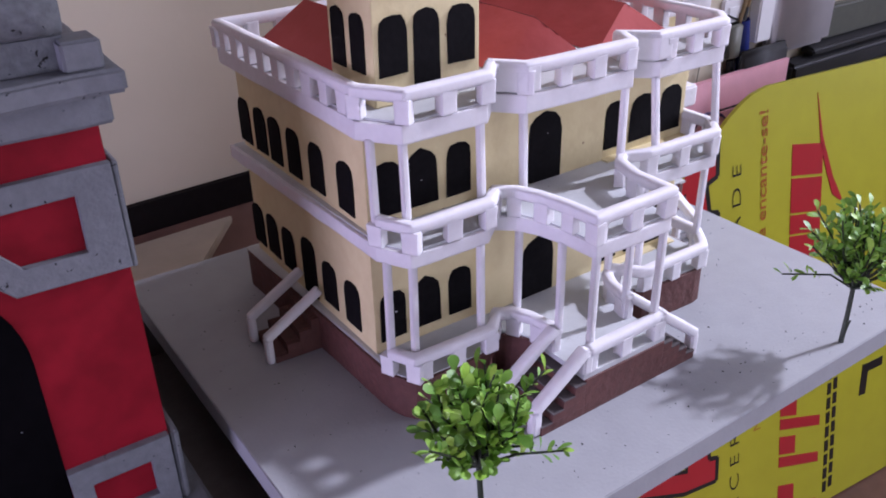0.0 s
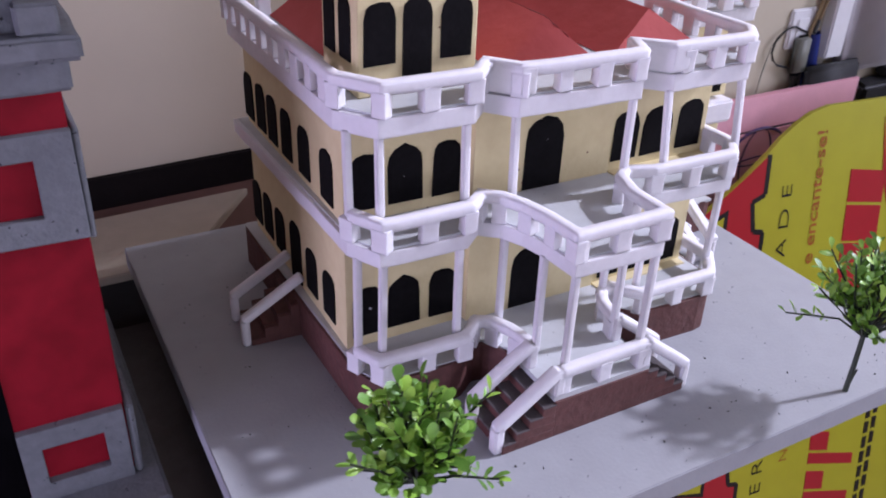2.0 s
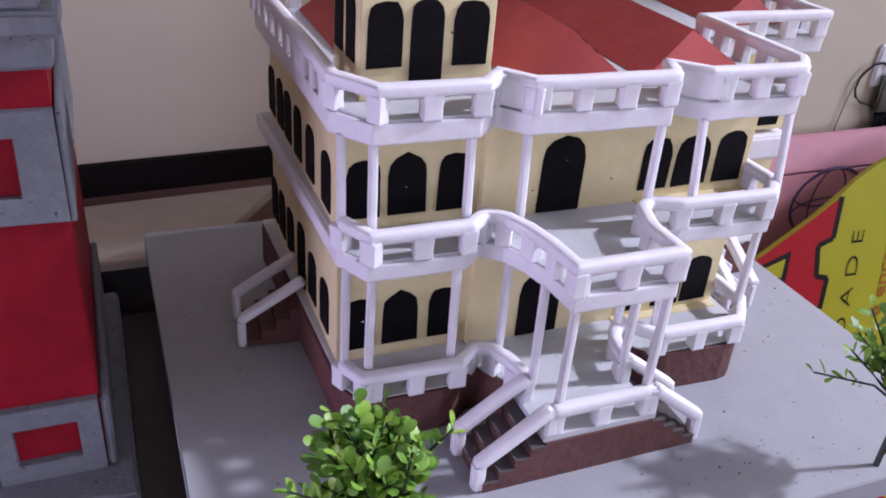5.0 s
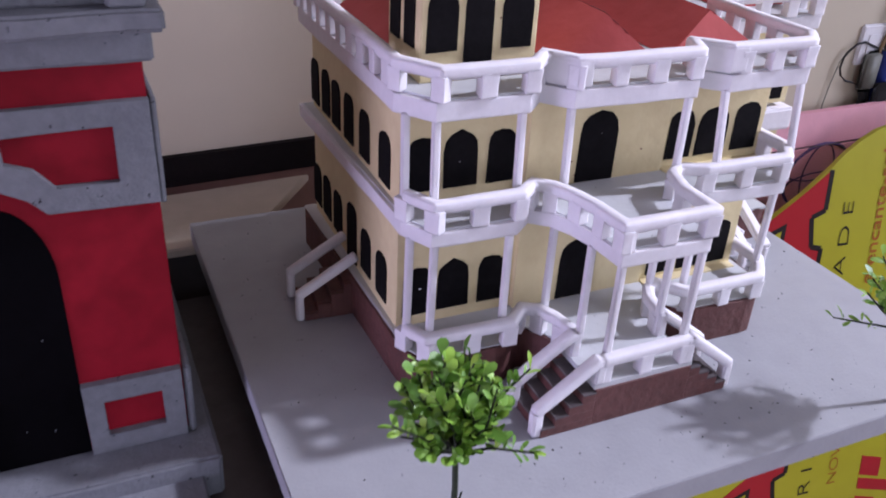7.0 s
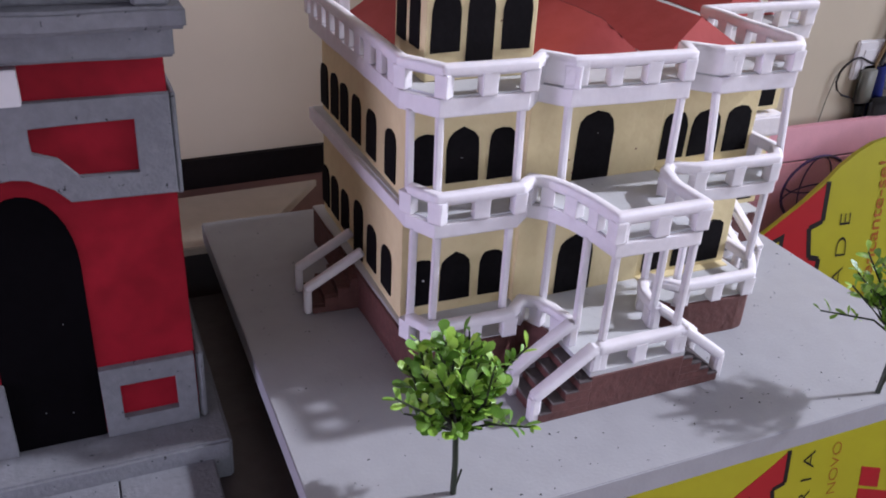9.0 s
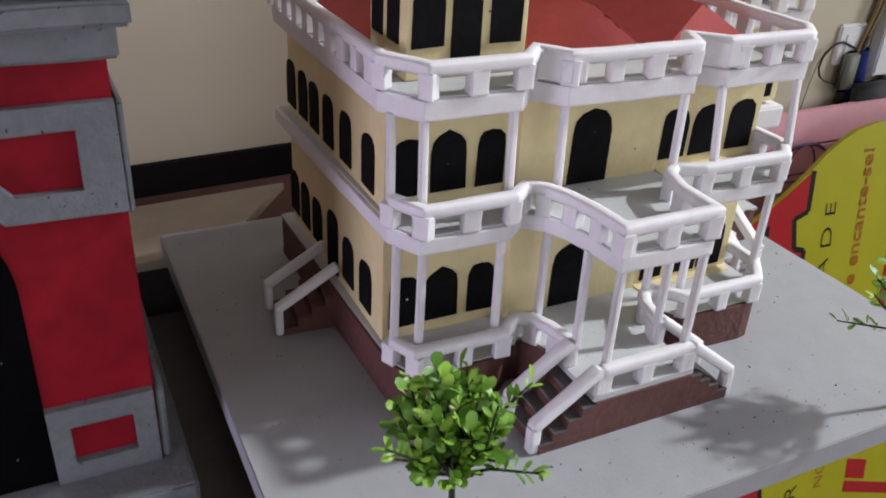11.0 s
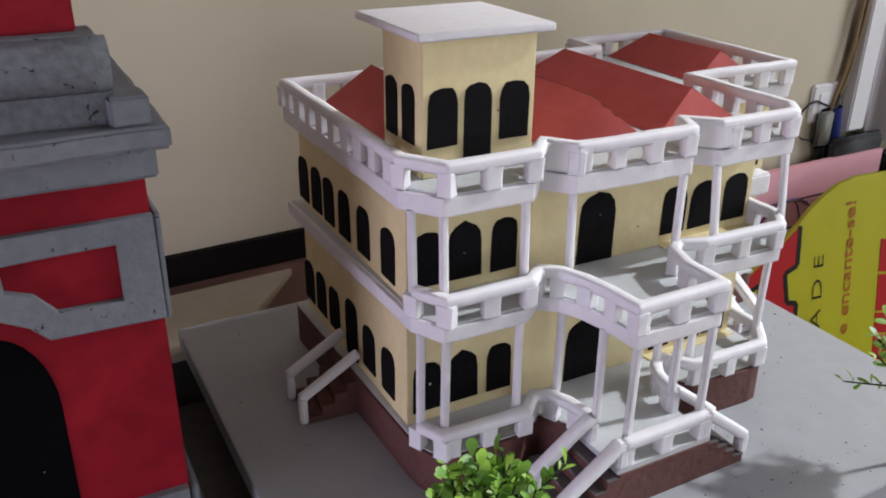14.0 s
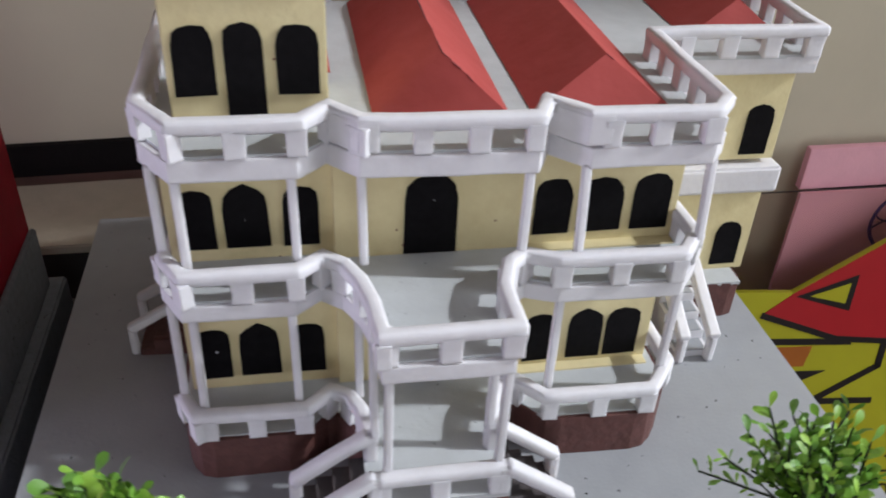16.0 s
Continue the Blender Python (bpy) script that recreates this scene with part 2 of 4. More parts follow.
def sweep(points, width, z0, z1, closed=False, bevel=0.002, bm=None):
    """A flat rail along plan points, mitred at the corners."""
    pts = [Vector((x, y)) for x, y in points]
    n = len(pts)
    own = bmesh.new()
    rings = []
    for i, p in enumerate(pts):
        d0 = (p - pts[i - 1]).normalized() if i or closed else None
        d1 = (pts[(i + 1) % n] - p).normalized() if i < n - 1 or closed else None
        d0, d1 = d0 or d1, d1 or d0
        nn = Vector((-(d0 + d1).y, (d0 + d1).x)).normalized()
        k = width / 2 / max(0.55, nn.dot(Vector((-d1.y, d1.x))))
        rings.append([own.verts.new(((p.x + s * k * nn.x) * S, (p.y + s * k * nn.y) * S, z * S)) for s, z in ((-1, z0), (1, z0), (1, z1), (-1, z1))])
    for i in range(n if closed else n - 1):
        a, b = rings[i], rings[(i + 1) % n]
        for j in range(4):
            own.faces.new((a[j], b[j], b[(j + 1) % 4], a[(j + 1) % 4]))
    if not closed:
        own.faces.new(rings[0])
        own.faces.new(rings[-1][::-1])
    if bevel:
        bmesh.ops.recalc_face_normals(own, faces=own.faces[:])
        sharp = [e for e in own.edges if e.is_manifold and e.calc_face_angle(0) > 0.9]
        bmesh.ops.bevel(own, geom=sharp, offset=bevel * S, segments=2, affect="EDGES", clamp_overlap=True)
    return merge(bm, own)


def arch_outline(w, h, spring=None, n=9, pointed=0.0):
    """Outline of a round-headed opening, from its bottom centre."""
    r = w / 2
    rise = min(r, h * 0.4)
    pts = [(-r, 0), (r, 0), (r, h - rise)]
    for i in range(1, n):
        a = math.pi * i / n
        c, s_ = math.cos(a), math.sin(a)
        pts.append((r * math.copysign(abs(c) ** 0.75, c), h - rise + rise * (s_ ** 0.8) + pointed * max(0, 1 - abs(c) * 2.2)))
    pts.append((-r, h - rise))
    return pts


def plate(outline, origin, along, up, depth, out, bm=None):
    """A flat piece of a given outline, on a wall: origin, directions along and up, thickness out of the wall."""
    along, up, out = Vector(along), Vector(up), Vector(out)
    o = Vector(origin)
    own = bmesh.new()
    back = [own.verts.new((o + u * along + v * up) * S) for u, v in outline]
    front = [own.verts.new((o + u * along + v * up + depth * out) * S) for u, v in outline]
    own.faces.new(back[::-1])
    own.faces.new(front)
    n = len(outline)
    for i in range(n):
        own.faces.new((back[i], back[(i + 1) % n], front[(i + 1) % n], front[i]))
    return merge(bm, own)


# ---- the room ----
def wall_y(x):
    return 0.695 + 0.05 * x


FLOOR_Z, CEIL_Z = -1.42, 4.4
structure("floor", box(-4.2, 4.2, -4.2, 1.3, FLOOR_Z - 0.1, FLOOR_Z), FLOOR, "dark reddish-brown floor under the tables", "floor")
structure("ceiling", box(-4.2, 4.2, -4.2, 1.3, CEIL_Z, CEIL_Z + 0.1), CEIL, "plain grey ceiling of the room", "ceiling")
structure("wall_north", prism([(-4.2, wall_y(-4.2)), (4.2, wall_y(4.2)), (4.2, 1.3), (-4.2, 1.3)], FLOOR_Z, CEIL_Z), WALL, "smooth beige painted wall behind the models", "wall")
# Unseen wall; the opening is added to go with the rear fill.
bm = box(-4.2, -1.4, -4.2, -4.1, FLOOR_Z, CEIL_Z)
box(1.4, 4.2, -4.2, -4.1, FLOOR_Z, CEIL_Z, bm=bm)
box(-1.4, 1.4, -4.2, -4.1, FLOOR_Z, -0.55, bm=bm)
box(-1.4, 1.4, -4.2, -4.1, 1.15, CEIL_Z, bm=bm)
structure("wall_south", bm, SIDE_WALL, "beige wall with a wide opening added for the rear fill light", "wall")
# Unseen wall; its low opening is made up for the west fill.
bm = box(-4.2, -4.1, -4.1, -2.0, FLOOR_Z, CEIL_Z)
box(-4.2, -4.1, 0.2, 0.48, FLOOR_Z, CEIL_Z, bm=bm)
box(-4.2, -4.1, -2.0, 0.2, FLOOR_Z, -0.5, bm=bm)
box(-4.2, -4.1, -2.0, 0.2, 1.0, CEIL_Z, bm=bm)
structure("wall_west", bm, SIDE_WALL, "beige wall with a low opening added for the west fill light", "wall")
# Unseen opening; its edges keep direct sun off the table and back wall.
WY0, WY1, WZ0, WZ1 = -2.9, -0.2, 0.2, 3.65
bm = box(4.0, 4.2, -4.1, WY0, FLOOR_Z, CEIL_Z)
box(4.0, 4.2, WY1, 0.88, FLOOR_Z, CEIL_Z, bm=bm)
box(4.0, 4.2, WY0, WY1, FLOOR_Z, WZ0, bm=bm)
box(4.0, 4.2, WY0, WY1, WZ1, CEIL_Z, bm=bm)
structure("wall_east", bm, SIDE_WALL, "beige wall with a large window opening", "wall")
structure("baseboard", prism([(-4.0, wall_y(-4.0) - 0.012), (0.9, wall_y(0.9) - 0.012), (0.9, wall_y(0.9)), (-4.0, wall_y(-4.0))], -0.031, 0.022), BAND, "dark brown strip along the foot of the wall", "trim")


def table(name, x0, x1, y0, y1, z, thick, mat, label, legs):
    t = thing(name, ((x0 + x1) / 2, (y0 + y1) / 2, FLOOR_Z), label, "table")
    part("tabletop", box(x0, x1, y0, y1, z - thick, z, 0.004), mat, t)
    for x in (x0 + 0.05, x1 - 0.05):
        for y in (y0 + 0.05, y1 - 0.05):
            part("leg", box(x - 0.03, x + 0.03, y - 0.03, y + 0.03, FLOOR_Z, z - thick, 0.004), legs, t)
    return t


wall_table = thing("wall_table", (-1.1, 0.55, FLOOR_Z), "beige laminate table with a cut corner near the wall", "table")
part("tabletop", prism([(-2.2, 0.463), (-0.085, 0.463), (0.067, 0.660), (-2.2, 0.547)], -0.045, -0.031, 0.002), TABLE, wall_table)
# Added panel: hides the bright wall behind the gap under the tabletop.
part("apron", box(-2.15, -0.10, 0.468, 0.480, -0.34, -0.0455), DARKWOOD, wall_table, "added dark brown front panel closing the gap under the tabletop")
for x, y in ((-2.13, 0.50), (-2.13, 0.53), (-0.12, 0.50), (-0.06, 0.60)):
    part("leg", box(x - 0.015, x + 0.015, y - 0.015, y + 0.015, FLOOR_Z, -0.0452, 0.003), DARKWOOD, wall_table)
# Reddish-brown band on the wall below the dark strip.
structure("trim", prism([(-4.0, wall_y(-4.0) - 0.006), (1.0, wall_y(1.0) - 0.006), (1.0, wall_y(1.0)), (-4.0, wall_y(-4.0))], -0.75, -0.0312), BENCH, "reddish-brown band over the lower part of the wall", "trim")
table("model_table", -1.6, 0.195, -0.16, 0.445, -0.105, 0.05, STAINED, "dark wooden table carrying the two models", DARKWOOD)
shelf = thing("wall_shelf", (2.0, 0.75, -0.19), "narrow dark shelf along the wall with chargers on it", "shelf")
part("plank", prism([(1.15, 0.728), (2.9, 0.728), (2.9, wall_y(2.9)), (1.15, wall_y(1.15))], -0.19, -0.16), DARKWOOD, shelf)
for x in (1.3, 2.0, 2.7):
    part("bracket", prism([(x, 0.735), (x + 0.02, 0.735), (x + 0.02, wall_y(x)), (x, wall_y(x))], -0.26, -0.19), DARKWOOD, shelf)

# ---- the board under the house ----
board = thing("model_board", (0.25, 0.13, -0.105), "grey-painted foam board under the cream model house", "board")
part("board_sheet", box(-0.163, 0.665, -0.211, 0.48, -0.03, 0.0, 0.0012), GREY, board)
part("support_block", box(-0.10, 0.17, -0.12, 0.40, -0.105, -0.0302), DARKWOOD, board, "dark block under the board")

# ---- the model house ----
house = thing("model_house", (0.23, 0.15, 0.0), "cream two-storey foam model house with white balustrades and red roofs", "model house")
F0, F1, F2 = 0.052, 0.205, 0.334  # the floors
C1, C2 = 0.187, 0.313  # the undersides of the slabs
SIDE_X, A_Y, MID_Y, B_Y, RIGHT_X = 0.0, 0.060, 0.052, 0.055, 0.467
WING_Y, WING_X, BACK_Y = 0.20, 0.65, 0.372

ROOF_EDGE = [(-0.012, 0.052), (0.016, 0.010), (0.114, 0.009), (0.138, 0.033), (0.163, 0.006), (0.309, 0.000), (0.325, 0.032), (0.354, 0.003), (0.463, 0.002), (0.480, 0.022), (0.479, 0.190), (0.662, 0.186), (0.662, 0.450), (0.474, 0.450), (0.474, 0.386), (-0.014, 0.386)]
CURVE = [(0.128, 0.012), (0.146, -0.002), (0.158, -0.026), (0.166, -0.058), (0.169, -0.100)]
FIRST_EDGE = [(-0.009, 0.031), (0.010, -0.004), (0.106, -0.006)] + CURVE + [(0.278, -0.100), (0.279, -0.048), (0.290, -0.016), (0.308, -0.002), (0.337, -0.014), (0.452, -0.016), (0.477, 0.014), (0.477, 0.200), (0.600, 0.215), (0.600, 0.446), (0.464, 0.446), (0.464, 0.386), (-0.016, 0.386)]
LEFT_SWEEP = [(0.130, 0.013), (0.146, 0.002), (0.156, -0.018), (0.161, -0.042)]
RIGHT_SWEEP = [(0.281, -0.042), (0.286, -0.020), (0.297, -0.002), (0.313, 0.006)]
GROUND_EDGE = [(-0.008, 0.022), (0.006, -0.008), (0.106, -0.011)] + LEFT_SWEEP + RIGHT_SWEEP + [(0.338, -0.023), (0.446, -0.025), (0.477, 0.012), (0.477, 0.172), (0.640, 0.170), (0.640, 0.446), (0.464, 0.446), (0.464, 0.386), (-0.018, 0.386)]
WALLS = [(SIDE_X, A_Y), (0.143, A_Y), (0.143, MID_Y), (0.322, MID_Y), (0.322, B_Y), (RIGHT_X, B_Y), (RIGHT_X, WING_Y), (WING_X, WING_Y), (WING_X, 0.434), (0.470, 0.434), (0.470, BACK_Y), (SIDE_X, BACK_Y)]


def inset(poly, d):
    c = Vector((0.25, 0.19))
    return [tuple(Vector(p) + (c - Vector(p)).normalized() * d) for p in poly]


def eased(poly, d):
    """The outline with its corners cut round."""
    out = []
    for i, p in enumerate(poly):
        a, p, b = Vector(poly[i - 1]), Vector(p), Vector(poly[(i + 1) % len(poly)])
        da, db = min(d, (a - p).length * 0.45), min(d, (b - p).length * 0.45)
        q0, q1 = p + (a - p).normalized() * da, p + (b - p).normalized() * db
        out += [tuple(q0), tuple(((q0 + q1) / 2 + p) / 2), tuple(q1)]
    return out


BASE_EDGE = eased([(x, y - 0.002) if 0 < x < 0.46 and y < 0.03 and not 0.10 < x < 0.34 else (x, y) for x, y in GROUND_EDGE], 0.016)
part("base", uneven(prism(BASE_EDGE, 0.0, F0 - 0.0015), 0.0012), BROWN, house, "dark brown base")
part("ground_floor", prism(inset(GROUND_EDGE, 0.004), F0 - 0.004, F0), DECK, house, "pale grey ground floor")
part("lower_wall", prism(WALLS, F0, C1 + 0.001), CREAM, house)
part("first_slab", uneven(prism(FIRST_EDGE, C1, F1 - 0.002), 0.0012), WHITE, house, "white slab edge")
part("first_floor", prism(inset(FIRST_EDGE, 0.006), F1 - 0.004, F1), DECK, house, "pale grey balcony floor")
part("upper_wall", prism(WALLS, F1, C2 + 0.001), CREAM, house)
part("roof_slab", uneven(prism(ROOF_EDGE, C2, F2 - 0.002), 0.0012), WHITE, house, "white roof slab edge")
part("roof_deck", prism(inset(ROOF_EDGE, 0.006), F2 - 0.004, F2), DECK, house, "pale grey roof deck")

part("side_ledge", prism([(-0.0125, 0.384), (0.0005, 0.384), (0.0005, 0.05), (-0.0035, 0.032)], F0 - 0.0005, F0 + 0.0008), DECK, house, "pale ledge along the side wall")
part("wing_slab", prism([(0.47, 0.188), (0.660, 0.187), (0.660, 0.446), (0.47, 0.446)], 0.166, 0.199, 0.003), WHITE, house, "thick white ledge round the wing")

# windows and doors, thin black plates on the walls
FRONT, OUT_Y, LEFT, OUT_X = (1, 0, 0), (0, -1, 0), (0, -1, 0), (-1, 0, 0)


wobble = random.Random(21)


def opening(name, w, h, origin, along, out, parent=None, pointed=0.0):
    cut = [(u + wobble.uniform(-0.0007, 0.0007), v + wobble.uniform(-0.0008, 0.0008)) for u, v in arch_outline(w, h, n=6, pointed=pointed)]
    ob = part(name, plate(cut, origin, along, (0, 0, 1), 0.0016, out), BLACK, parent or house)
    return ob


for z, dz in ((0.218, 0.0), (0.066, 0.0)):
    up = z > 0.1
    for x, w, h, pt in ((0.0240, 0.033, 0.060, 0), (0.0675, 0.039, 0.060, 0.004), (0.1145, 0.031, 0.059, 0)):
        opening("window", w, h, (x, A_Y, z), FRONT, OUT_Y, pointed=pt)
    for x, w, h, pt in ((0.3445, 0.035, 0.058, 0), (0.391, 0.043, 0.057, 0.001), (0.4405, 0.037, 0.059, 0)) if up else ((0.348, 0.031, 0.060, 0), (0.3965, 0.037, 0.060, 0.003), (0.4370, 0.036, 0.061, 0)):
        opening("window", w, h, (x, B_Y, z - (0.001 if up else 0.007)), FRONT, OUT_Y, pointed=pt)
    opening("window", 0.030, 0.060, (RIGHT_X, 0.085, z - 0.004), (0, 1, 0), (1, 0, 0))
    opening("window", 0.032, 0.060, (0.622, WING_Y, z - 0.006), FRONT, OUT_Y)
for y in (0.360, 0.314, 0.272, 0.223, 0.167, 0.102):
    opening("window", 0.033, 0.058, (SIDE_X, y, 0.2125), LEFT, OUT_X)
for y in (0.360, 0.317, 0.270, 0.161, 0.107):
    opening("window", 0.034, 0.058, (SIDE_X, y, 0.066), LEFT, OUT_X)
opening("door", 0.035, 0.078, (SIDE_X, 0.213, 0.056), LEFT, OUT_X)
opening("door", 0.048, 0.081, (0.2300, MID_Y, F1 + 0.001), FRONT, OUT_Y, pointed=0.002)
opening("door", 0.049, 0.076, (0.2255, MID_Y, F0 + 0.002), FRONT, OUT_Y, pointed=0.003)


TY = 0.06
chip = [(0.0014 * math.cos(a), 0.0012 * math.sin(a)) for a in [math.tau * k / 7 for k in range(7)]]
for x, y, z, k in ((0.027, A_Y, 0.099, 1.0), (0.066, A_Y, 0.247, 0.35), (0.2325, MID_Y, 0.262, 0.35)):
    part("paint_chip", plate([(u * k, v * k) for u, v in chip], (x, y - 0.0016, z), FRONT, (0, 0, 1), 0.0004, OUT_Y), PLAQUE, house, "tiny white paint chip")
for x, y, z in ((0.199, MID_Y, 0.232), (0.290, MID_Y, 0.236), (0.205, MID_Y, 0.215), (0.094, A_Y, 0.205), (0.1015, TY, 0.393)):
    part("dark_speck", plate([(u * 0.8, v * 0.9) for u, v in chip], (x, y, z), FRONT, (0, 0, 1), 0.0004, OUT_Y), SEAM, house, "tiny dark speck on the wall")


for z in (F0, F1):
    part("sill", box(0.3235, RIGHT_X - 0.001, B_Y - 0.013, B_Y + 0.001, z - 0.001, z + 0.0016, 0.0005), CREAM, house, "cream sill under the bay windows")


# balustrades
def baluster_mesh(h, w=0.0165, d=0.0125):
    bm = bmesh.new()
    ring = []
    for z, k in ((0, 0.97), (h * 0.5, 0.95), (h, 1.03)):
        ring.append([bm.verts.new((sx * w * k * S / 2, sy * d * k * S / 2, z * S)) for sx, sy in ((-1, -1), (1, -1), (1, 1), (-1, 1))])
    bm.faces.new(ring[0][::-1])
    bm.faces.new(ring[-1])
    for a, b in zip(ring, ring[1:]):
        for j in range(4):
            bm.faces.new((a[j], a[(j + 1) % 4], b[(j + 1) % 4], b[j]))
    bmesh.ops.bevel(bm, geom=[e for e in bm.edges if e.calc_face_angle(0) > 1.0], offset=0.0016 * S, segments=2, affect="EDGES")
    return mesh_of("baluster", bm, WHITE)


BALUSTER = baluster_mesh(0.024)
rng = random.Random(4)


def balustrade(points, floor, spots, closed=False, width=0.0128):
    """A rail along plan points on stubby blocks; spots: (leg, fraction) places of the blocks."""
    rail = soft(part("balustrade", uneven(sweep(points, width, floor + 0.0190, floor + 0.0318, closed, 0.0022), 0.0011, seed=floor * 40), WHITE, house, "white handrail on stubby foam balusters"))
    n = len(points)
    for leg, f in spots:
        a, b = Vector(points[leg]), Vector(points[(leg + 1) % n])
        p = a.lerp(b, f)
        ob = part("baluster", BALUSTER, WHITE, rail)
        turn = math.atan2((b - a).y, (b - a).x)
        ob.matrix_basis = Matrix.Translation((p.x * S, p.y * S, (floor - 0.001) * S)) @ Matrix.Rotation(turn + rng.uniform(-0.06, 0.06), 4, "Z") @ Matrix.Diagonal((rng.uniform(0.9, 1.12), rng.uniform(0.9, 1.1), 1, 1))
    return rail


def spaced(leg, n, a=0.0, b=1.0):
    return [(leg, a + (b - a) * i / max(1, n - 1)) for i in range(n)]


roof_line = inset(ROOF_EDGE, 0.0055)
parapet = balustrade(roof_line, F2, spaced(0, 2) + spaced(1, 3, 0.0, 0.98)[1:] + [(2, 1.0)] + spaced(3, 2, 0.9, 1.0)[1:] + spaced(4, 4, 0.02, 0.98)[1:] + [(5, 1.0)] + [(7, 0.17), (7, 0.57), (7, 0.98)] + spaced(9, 5, 0.1, 0.97) + spaced(10, 4, 0.2, 0.97) + spaced(11, 7, 0.14, 1.0) + spaced(12, 5, 0.25, 1.0) + [(13, 0.5), (13, 1.0)] + spaced(14, 12, 0.05, 1.0) + spaced(15, 9, 0.06, 0.94), closed=True)
for leg, reach in ((3, 0.1), (6, 0.17)):
    ends = [Vector(roof_line[leg]), Vector(roof_line[leg + 1]), Vector(roof_line[leg + 1]).lerp(Vector(roof_line[leg + 2]), reach)]
    part("solid_panel", sweep([tuple(p) for p in ends], 0.0134, F2 + 0.0008, F2 + 0.0285, bevel=0.0010), WHITE, parapet)
first_line = inset(FIRST_EDGE[:15], 0.0055) + [(0.470, 0.110)]
balustrade(first_line, F1, spaced(0, 2) + spaced(1, 3, 0.05, 0.98)[1:] + [(2, 1.0), (3, 0.9), (5, 0.2), (6, 0.2), (6, 1.0)] + spaced(7, 3, 0.03, 0.97) + [(8, 0.95), (10, 0.0), (10, 1.0)] + spaced(12, 3, 0.03, 0.97) + [(13, 1.0), (14, 0.35), (14, 0.7)])
left_line = inset(GROUND_EDGE[:3], 0.0045) + [(x + 0.003, y + 0.002) for x, y in LEFT_SWEEP] + [(0.165, -0.050)]
balustrade(left_line, F0, spaced(0, 2) + spaced(1, 3, 0.1, 0.98) + [(2, 0.9), (4, 0.1), (5, 0.5)])
right_line = [(0.276, -0.050)] + [(x - 0.002, y + 0.003) for x, y in RIGHT_SWEEP] + inset(GROUND_EDGE[11:15], 0.0045)
balustrade(right_line, F0, [(0, 0.6), (2, 0.3), (4, 0.1)] + spaced(5, 3, 0.05, 0.97) + [(6, 1.0), (7, 0.4)])


# slender posts
def post(x, y, z0, z1, w=0.0076, foot=0.0):
    part("post", bar((x, y - foot, z0), (x + rng.uniform(-0.0012, 0.0012), y, z1), w, w, 0.001, up=(0, 1, 0)), WHITE, house, "slender white post")


for x, y in ((-0.003, 0.040), (0.019, 0.016), (0.110, 0.014), (0.166, 0.014), (0.303, 0.006), (0.352, 0.007), (0.470, 0.018)):
    post(x, y, F1 + 0.020, C2 + 0.002, foot=0.012 if 0.31 < x < 0.475 else 0.002)
for x, y in ((-0.002, 0.024), (0.017, 0.006), (0.103, 0.004), (0.160, 0.010), (0.300, 0.006), (0.342, -0.004), (0.461, 0.006)):
    post(x, y, F0 + 0.020, C1 + 0.002)
for x, y in ((0.175, -0.094), (0.272, -0.095), (0.168, -0.052), (0.274, -0.050)):
    post(x, y, F0 + 0.020, C1 + 0.002)

# porch and its two flights
PX0, PX1, PY0, PY1 = 0.160, 0.281, -0.108, -0.040
part("porch_base", prism([(PX0, PY0), (PX1, PY0), (PX1, 0.01), (PX0, 0.01)], 0.0, F0 - 0.006), BROWN, house, "brown porch base")
part("porch_floor", box(PX0 - 0.002, PX1 + 0.002, PY0 + 0.002, 0.012, F0 - 0.006, F0 + 0.0005), DECK, house, "pale grey porch floor")
for sgn, x0, run in ((-1, PX0, 0.062), (1, PX1, 0.056)):
    n = 4
    rise = (F0 - 0.006) / (n + 0.4)
    for i in range(n):
        xe = x0 + sgn * run * (n - i) / n
        part("stair_step", box(min(x0, xe), max(x0, xe), PY0, PY1, rise * i, rise * (i + 1)), BROWN, house)
        xs = sorted((xe, xe - sgn * run / n))
        part("stair_tread", box(xs[0], xs[1], PY0 - 0.0006, PY1 - 0.002, rise * (i + 1), rise * (i + 1) + 0.0016), TREAD, house)
    for y in (PY0 + 0.008, PY1 - 0.010):
        a, b = (x0 - sgn * 0.004, y, F0 + 0.029), (x0 + sgn * (run + 0.006), y, 0.030)
        rail = soft(part("stair_rail", uneven(bar(a, b, 0.0135, 0.0125, 0.0022), 0.0008, 0.018), WHITE, house, "sloping white stair rail"))
        part("newel", bar((b[0] - sgn * 0.003, y, 0.0), (b[0] - sgn * 0.003, y, 0.032), 0.012, 0.013, 0.002, up=(0, 1, 0)), WHITE, rail)
        part("newel", bar((a[0], y, F0 - 0.002), (a[0], y, F0 + 0.031), 0.013, 0.013, 0.002, up=(0, 1, 0)), WHITE, rail)
balustrade([(PX0 + 0.004, PY0 + 0.008), (PX1 - 0.004, PY0 + 0.008)], F0, spaced(0, 3, 0.04, 0.96))

